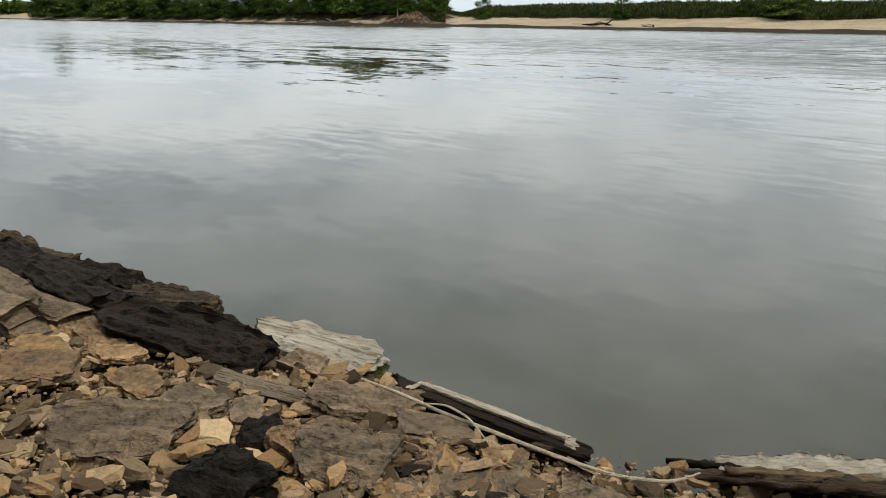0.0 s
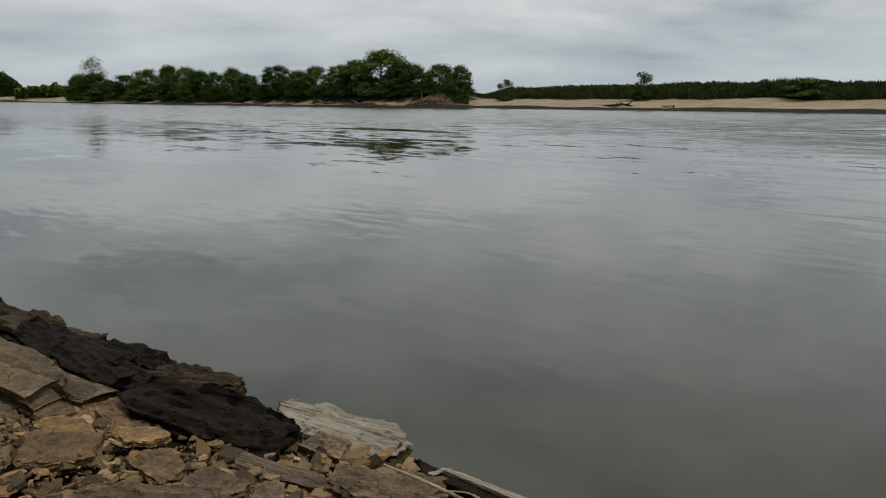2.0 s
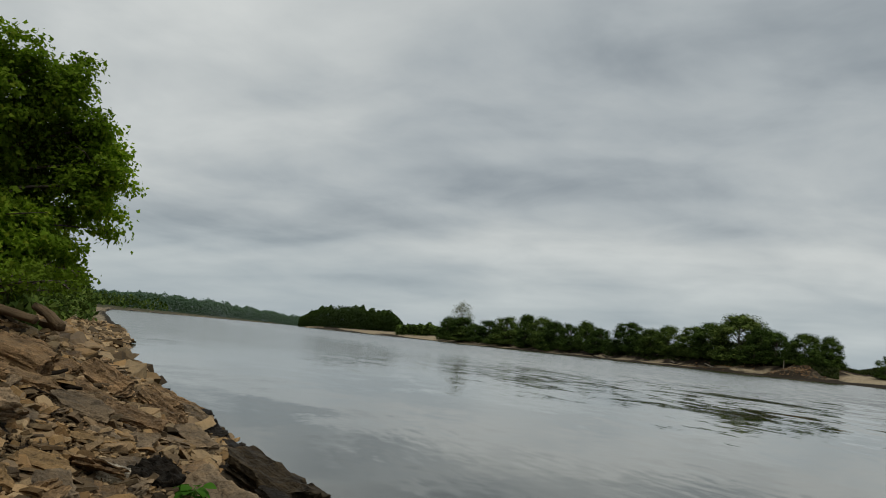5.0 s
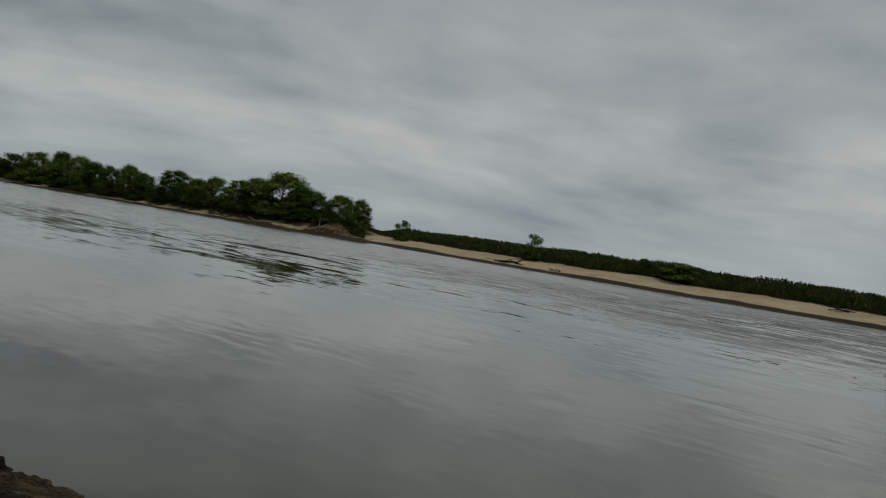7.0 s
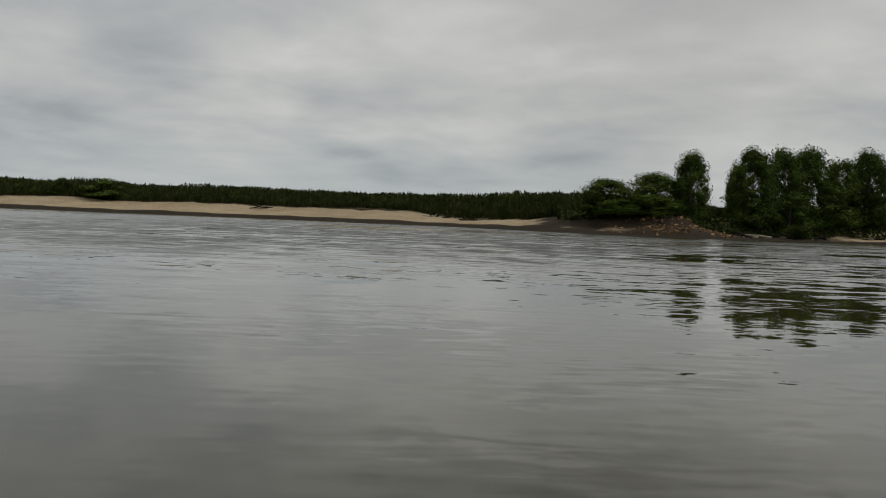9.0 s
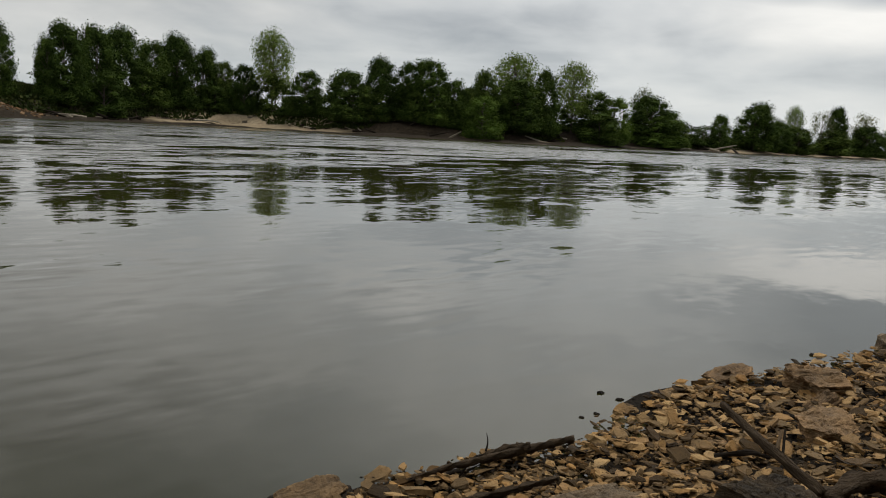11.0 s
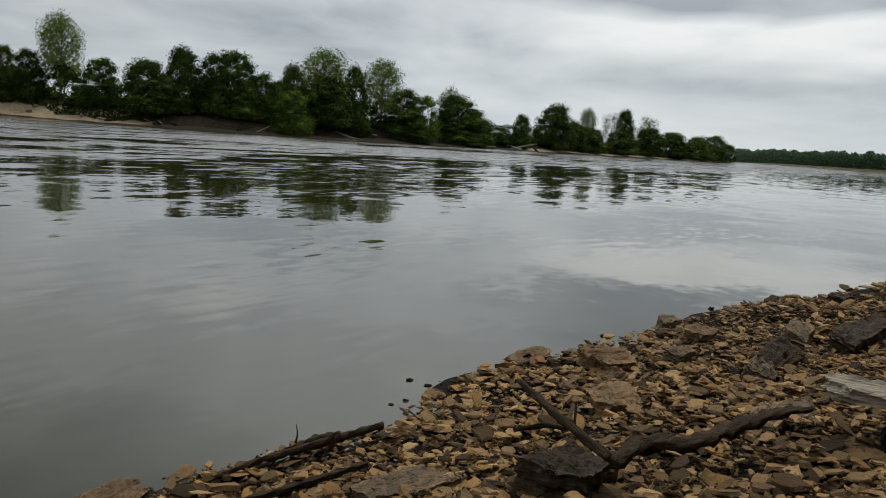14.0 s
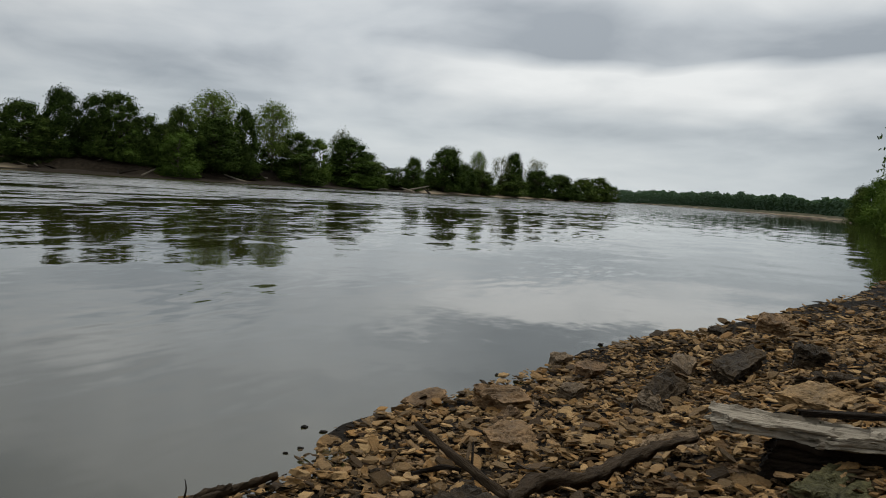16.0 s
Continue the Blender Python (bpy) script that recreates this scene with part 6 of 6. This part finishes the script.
tuft = new("grass_tuft")
tx, ty = -8.55, 5.80
tuft.matrix_world = Matrix.Translation((tx, ty, ground_z(tx, ty) + 0.05))
tagged(tuft, "tuft of bright green grass beside a brown boulder", "grass")
for i in range(60):
    a, lean, tall = prng.uniform(0, 6.28), prng.uniform(0.3, 1.2), prng.uniform(0.10, 0.22)
    part("blade", leaf_mesh, tuft, "", Matrix.Translation((prng.gauss(0, 0.09), prng.gauss(0, 0.09), 0)) @ Euler((0, -1.57 + lean, a)).to_matrix().to_4x4() @ Matrix.Diagonal((tall, tall * 0.12, tall * 0.3, 1)))


# ---- the leafy tree over the upstream bank ----
RIVERWARD = [(-48.4, 8.0, 12.6, 0.26), (-48.9, 6.3, 13.4, 0.33), (-48.5, 5.0, 13.1, 0.18), (-49.6, 9.3, 12.7, 0.33), (-49.2, 10.3, 13.6, 0.22), (-50.8, 10.6, 13.2, 0.43), (-50.4, 7.7, 12.8, 0.42), (-51.6, 5.1, 13.7, 0.32), (-52.1, 8.6, 13.3, 0.55), (-51.0, 3.4, 13.0, 0.25), (-49.8, 2.1, 12.6, 0.13), (-50.5, 2.4, 13.4, 0.20), (-52.0, 2.2, 13.1, 0.27)]
LANDWARD = [(-53.1, 3.8, 12.7, 0.51), (-54.1, 7.1, 13.6, 0.65), (-55.0, 9.7, 13.2, 0.63), (-55.6, 4.9, 12.8, 0.62), (-54.6, 2.4, 13.7, 0.39), (-56.1, 2.7, 13.3, 0.46), (-52.4, 12.9, 13.0, 0.71), (-55.5, 13.2, 12.6, 0.78), (-58.6, 7.7, 13.4, 0.92), (-58.8, 4.1, 13.1, 0.72), (-49.9, 11.5, 12.7, 0.26), (-53.9, 5.0, 13.6, 0.47), (-49.5, 7.3, 13.2, 0.32), (-57.4, 10.1, 12.8, 0.71), (-53.4, 10.2, 13.7, 0.56), (-56.6, 6.9, 13.3, 0.64)]
SHRUB = [(-51.9, 1.3, 11.6, 0.14), (-53.1, 1.1, 12.4, 0.17), (-50.6, 1.4, 12.1, 0.15), (-54.3, 1.1, 11.7, 0.18), (-50.9, 0.8, 12.6, 0.09), (-52.6, 1.7, 12.2, 0.18), (-55.7, 1.4, 11.8, 0.18), (-53.7, 1.9, 12.7, 0.21)]
MAPLE = np.array([(0, 0, 0), (0.30, -0.42, 0.03), (0.52, -0.22, 0), (1.0, 0, -0.12), (0.52, 0.22, 0), (0.30, 0.42, 0.03)])
MAPLE_F = np.array([(0, 1, 2, 3), (0, 3, 4, 5)])


def leafy_tree(name, label, base, lobes, per, leaf, seed, mat=mat_near_leaf):
    r = np.random.default_rng(seed)
    thing = new(name)
    bx, by = base
    bz = ground_z(bx, by)
    tagged(thing, label, name, "trees of the near bank")
    thing.matrix_world = Matrix.Translation((bx, by, bz))
    spots = []
    for az, el, dist, size in lobes:
        x, y = polar(az, dist)
        spots.append((np.array([x - bx, y - by, 1.6 + dist * math.tan(radians(el)) - bz]), size))
    up = max(c[2] for c, _ in spots)
    crown = [(0, 0, -0.4), (0.1, 0.1, up * 0.25), (0.2, 0.0, up * 0.6), (0.1, -0.1, up * 0.95)]
    wood_ = [limb_tube(crown, [q * min(1, up / 6) for q in (0.22, 0.17, 0.12, 0.06)], 9)]
    for c, size in spots:
        fork = np.array([0.1, 0.05, np.clip(c[2] * 0.5, 0.0, 5.5)])
        mid = (fork + c) / 2 + (0, 0, 0.08 * up)
        wood_.append(limb_tube([fork, mid, c], [0.03, 0.02, 0.008], 6))
        for _ in range(5):
            d = r.normal(size=3) * size * 0.6
            wood_.append(limb_tube([c * 0.9 + mid * 0.1, c + d * 0.6, c + d], [0.014, 0.009, 0.004], 4))
    places, outs = [], []
    for c, size in spots:
        n = int(per * size ** 2)
        d = r.normal(size=(n, 3))
        d /= np.linalg.norm(d, axis=1)[:, None]
        sprays = max(6, int(100 * size ** 2))
        sd = r.normal(size=(sprays, 3))
        sd /= np.linalg.norm(sd, axis=1)[:, None]
        sp = c + sd * (size * r.uniform(0.15, 0.8, sprays) ** 0.5)[:, None]
        own = r.integers(0, sprays, n)
        p = sp[own] + r.normal(size=(n, 3)) * (0.11, 0.11, 0.06)
        d = sd[own]
        keep = np.ones(n, bool)
        places.append(p[keep])
        outs.append(d[keep])
    places, outs = np.concatenate(places), np.concatenate(outs)
    n = len(places)
    turns = face_np(outs * 0.7 + (0, 0, 0.7), r, 0.6)
    v, f = scatter(MAPLE, MAPLE_F, places, turns, (leaf * r.uniform(0.55, 1.25, n))[:, None] * np.ones((1, 3)))
    wv_, wf_ = join_np(wood_)
    part("trunk", mesh_np("trunk", wv_, wf_, [mat_bark]), thing)
    part("crown", mesh_np("crown", v, f, [mat]), thing)
    return thing


leafy_tree("tree", "leafy bright green maple leaning over the upstream bank", (-11.6, 7.0), RIVERWARD + LANDWARD, 9000, 0.085, 71)
leafy_tree("shrub", "yellowish green shrub over driftwood logs", (-10.4, 7.0), SHRUB, 7000, 0.07, 72, mat_shrub)


# ---- loose stones ----
def plate_prototypes(count, seed, corners=(7, 11), thin=(0.018, 0.06)):
    """Flat broken plates of shale: an angular outline, a smaller and slightly tilted upper face."""
    r = np.random.default_rng(seed)
    out = []
    for i in range(count):
        n = int(r.integers(*corners))
        a = (np.arange(n) + r.uniform(-0.32, 0.32, n)) * 2 * np.pi / n
        rim = np.stack([np.cos(a) * 0.5, np.sin(a) * 0.5 * r.uniform(0.5, 0.85)], 1) * r.uniform(0.66, 1.12, n)[:, None]
        h = r.uniform(*thin)
        tip = r.normal(size=2) * 0.12
        low = np.column_stack([rim * r.uniform(0.9, 1.08, n)[:, None], np.full(n, -h)])
        up = np.column_stack([rim * r.uniform(0.70, 0.98, n)[:, None] + r.normal(size=(n, 2)) * 0.02, h + rim @ tip * 0.6 + r.normal(size=n) * h * 0.25])
        crest = np.array([[r.normal() * 0.06, r.normal() * 0.05, h * r.uniform(1.0, 1.25)]])
        k, j = np.arange(n), (np.arange(n) + 1) % n
        f = np.concatenate([np.stack([k, j, n + j], 1), np.stack([k, n + j, n + k], 1), np.stack([n + k, n + j, np.full(n, 2 * n)], 1)])
        under = np.stack([np.zeros(n - 2, int), np.arange(2, n), np.arange(1, n - 1)], 1)
        out.append((np.concatenate([low, up, crest]), np.concatenate([f, under])))
    return out


pebbles = plate_prototypes(40, 3)
chips = plate_prototypes(24, 4, (5, 7), (0.04, 0.12))


def strew(count, seed, az_ranges, r0, r1, lo, hi, power):
    """Where stones lie: bearings, distances, and sizes that favour small ones."""
    r = np.random.default_rng(seed)
    widths = np.array([b - a for a, b in az_ranges], float)
    pick = r.choice(len(az_ranges), count, p=widths / widths.sum())
    az = np.array([az_ranges[i][0] for i in pick]) + r.uniform(0, 1, count) * widths[pick]
    dist = (r0 ** power + (r1 ** power - r0 ** power) * r.uniform(0, 1, count)) ** (1 / power)
    x, y = dist * np.sin(np.radians(az)), dist * np.cos(np.radians(az))
    z, sn, _ = land(x, y)
    size = lo * (hi / lo) ** (r.uniform(0, 1, count) ** 1.7)
    ledge = 0.72 * np.clip((-0.75 - x) / 0.6, 0, 1) * np.clip((x + 6.4) / 0.8, 0, 1)      # bare rock along the river
    keep = (sn > ledge + np.where(x > 2.5, 0.05, -0.02) - 0.10 * r.uniform(0, 1, count) ** 4) & (sn < 7)
    return x[keep], y[keep], z[keep], size[keep], r


def stone_field(name, label, count, seed, az_ranges, r0, r1, lo, hi, power, tilt=0.26, shapes=None, mat=None, thick=1.0):
    x, y, z, size, r = strew(count, seed, az_ranges, r0, r1, lo, hi, power)
    shapes = shapes or pebbles
    which = r.integers(0, len(shapes), len(x))
    pieces = []
    for i, (pv, pf) in enumerate(shapes):
        m = which == i
        n = int(m.sum())
        if not n:
            continue
        s = size[m][:, None] * np.stack([np.ones(n), r.uniform(0.75, 1.2, n), r.uniform(0.9, 2.3, n) * thick], 1)
        p = np.stack([x[m], y[m], z[m] + size[m] * r.uniform(-0.05, 0.26, n) + r.uniform(0.0, 0.045, n)], 1)
        pieces.append(scatter(pv, pf, p, turn_np(r.normal(size=n) * tilt, r.normal(size=n) * tilt, r.uniform(0, 6.3, n)), s))
    v, f = join_np(pieces)
    return tagged(new(name, mesh_np(name, v, f, [mat or mat_stones])), label, "stones", kind="stuff")


UP, DOWN = (-64, 48), (48, 150)
stone_field("gravel", "countless small tan and brown shale chips", 24000, 81, [UP], 0.3, 11.0, 0.025, 0.065, 1.0, 0.22, chips)
stone_field("gravel", "fine tan and brown gravel between larger stones", 12000, 85, [(-56, 48)], 1.5, 4.6, 0.014, 0.036, 1.0, 0.3, chips)
stone_field("stones", "countless flat brown shale stones covering the bank", 19000, 82, [UP], 0.3, 15.0, 0.06, 0.17, 1.0, 0.24)
stone_field("stones", "flat brown shale stones heaped on the upstream slope", 13000, 87, [(-64, -22)], 5.0, 16.0, 0.08, 0.28, 1.7, 0.32)
stone_field("gravel", "tan shale chips scattered over the upstream slope", 16000, 88, [(-64, -24)], 3.6, 13.0, 0.03, 0.09, 1.6, 0.28, chips)
stone_field("gravel", "small browner shale chips", 24000, 92, [DOWN], 0.3, 11.0, 0.025, 0.065, 1.0, 0.22, chips, mat_browner_stones, 0.6)
stone_field("gravel", "fine gravel darkened like the shade between larger stones", 17000, 93, [(48, 146)], 1.5, 4.6, 0.014, 0.036, 1.0, 0.3, chips, mat_grit)
stone_field("stones", "countless flat browner stones on the lower bank", 16000, 94, [DOWN], 0.3, 15.0, 0.06, 0.16, 1.0, 0.25, None, mat_browner_stones, 0.6)
stone_field("stones", "flat browner shale plates over the downstream bank", 12000, 89, [(80, 146)], 2.6, 11.0, 0.05, 0.15, 1.5, 0.25, None, mat_browner_stones, 0.6)
stone_field("far_stones", "brown shale stones along the distant bank edge", 6500, 83, [(-60, -30)], 10.0, 60.0, 0.16, 0.46, 0.5)
stone_field("far_stones", "brown rubble along the upstream shore", 7000, 95, [(-53, -44.5)], 17.0, 75.0, 0.25, 0.8, 0.9, 0.3)
stone_field("far_stones", "browner stones along the distant bank edge", 6500, 86, [(112, 150)], 9.0, 60.0, 0.09, 0.26, 0.5, 0.2, None, mat_browner_stones, 0.6)
stone_field("back_stones", "scattered stones on the upper bank", 8000, 84, [(150, 296)], 0.3, 9.5, 0.06, 0.2, 1.0)
stone_field("back_gravel", "small shale chips on the upper bank", 15000, 90, [(150, 296)], 0.3, 9.0, 0.025, 0.07, 1.0, 0.3, chips)

stone_meshes = [mesh_np("stone", pv * (1, 1, 1.2), pf, [mat_stone]) for pv, pf in pebbles]
browner_meshes = [mesh_np("stone", pv * (1, 1, 1.2), pf, [mat_browner_stone]) for pv, pf in pebbles]
x, y, z, size, r = strew(430, 91, [UP, DOWN], 1.6, 6.5, 0.11, 0.21, 1.0)
for i in range(min(300, len(x))):
    downriver = x[i] > 1.1 * y[i]
    ob = new("stone", (browner_meshes if downriver else stone_meshes)[i % len(pebbles)])
    s = float(size[i])
    ob.matrix_world = Matrix.Translation((x[i], y[i], z[i] + s * 0.10)) @ Euler((r.normal() * 0.18, r.normal() * 0.18, r.uniform(0, 6.3))).to_matrix().to_4x4() @ Matrix.Scale(s, 4)
    tagged(ob, "flat browner piece of shale" if downriver else "flat broken piece of brown shale", "stone", "loose stones on the bank")
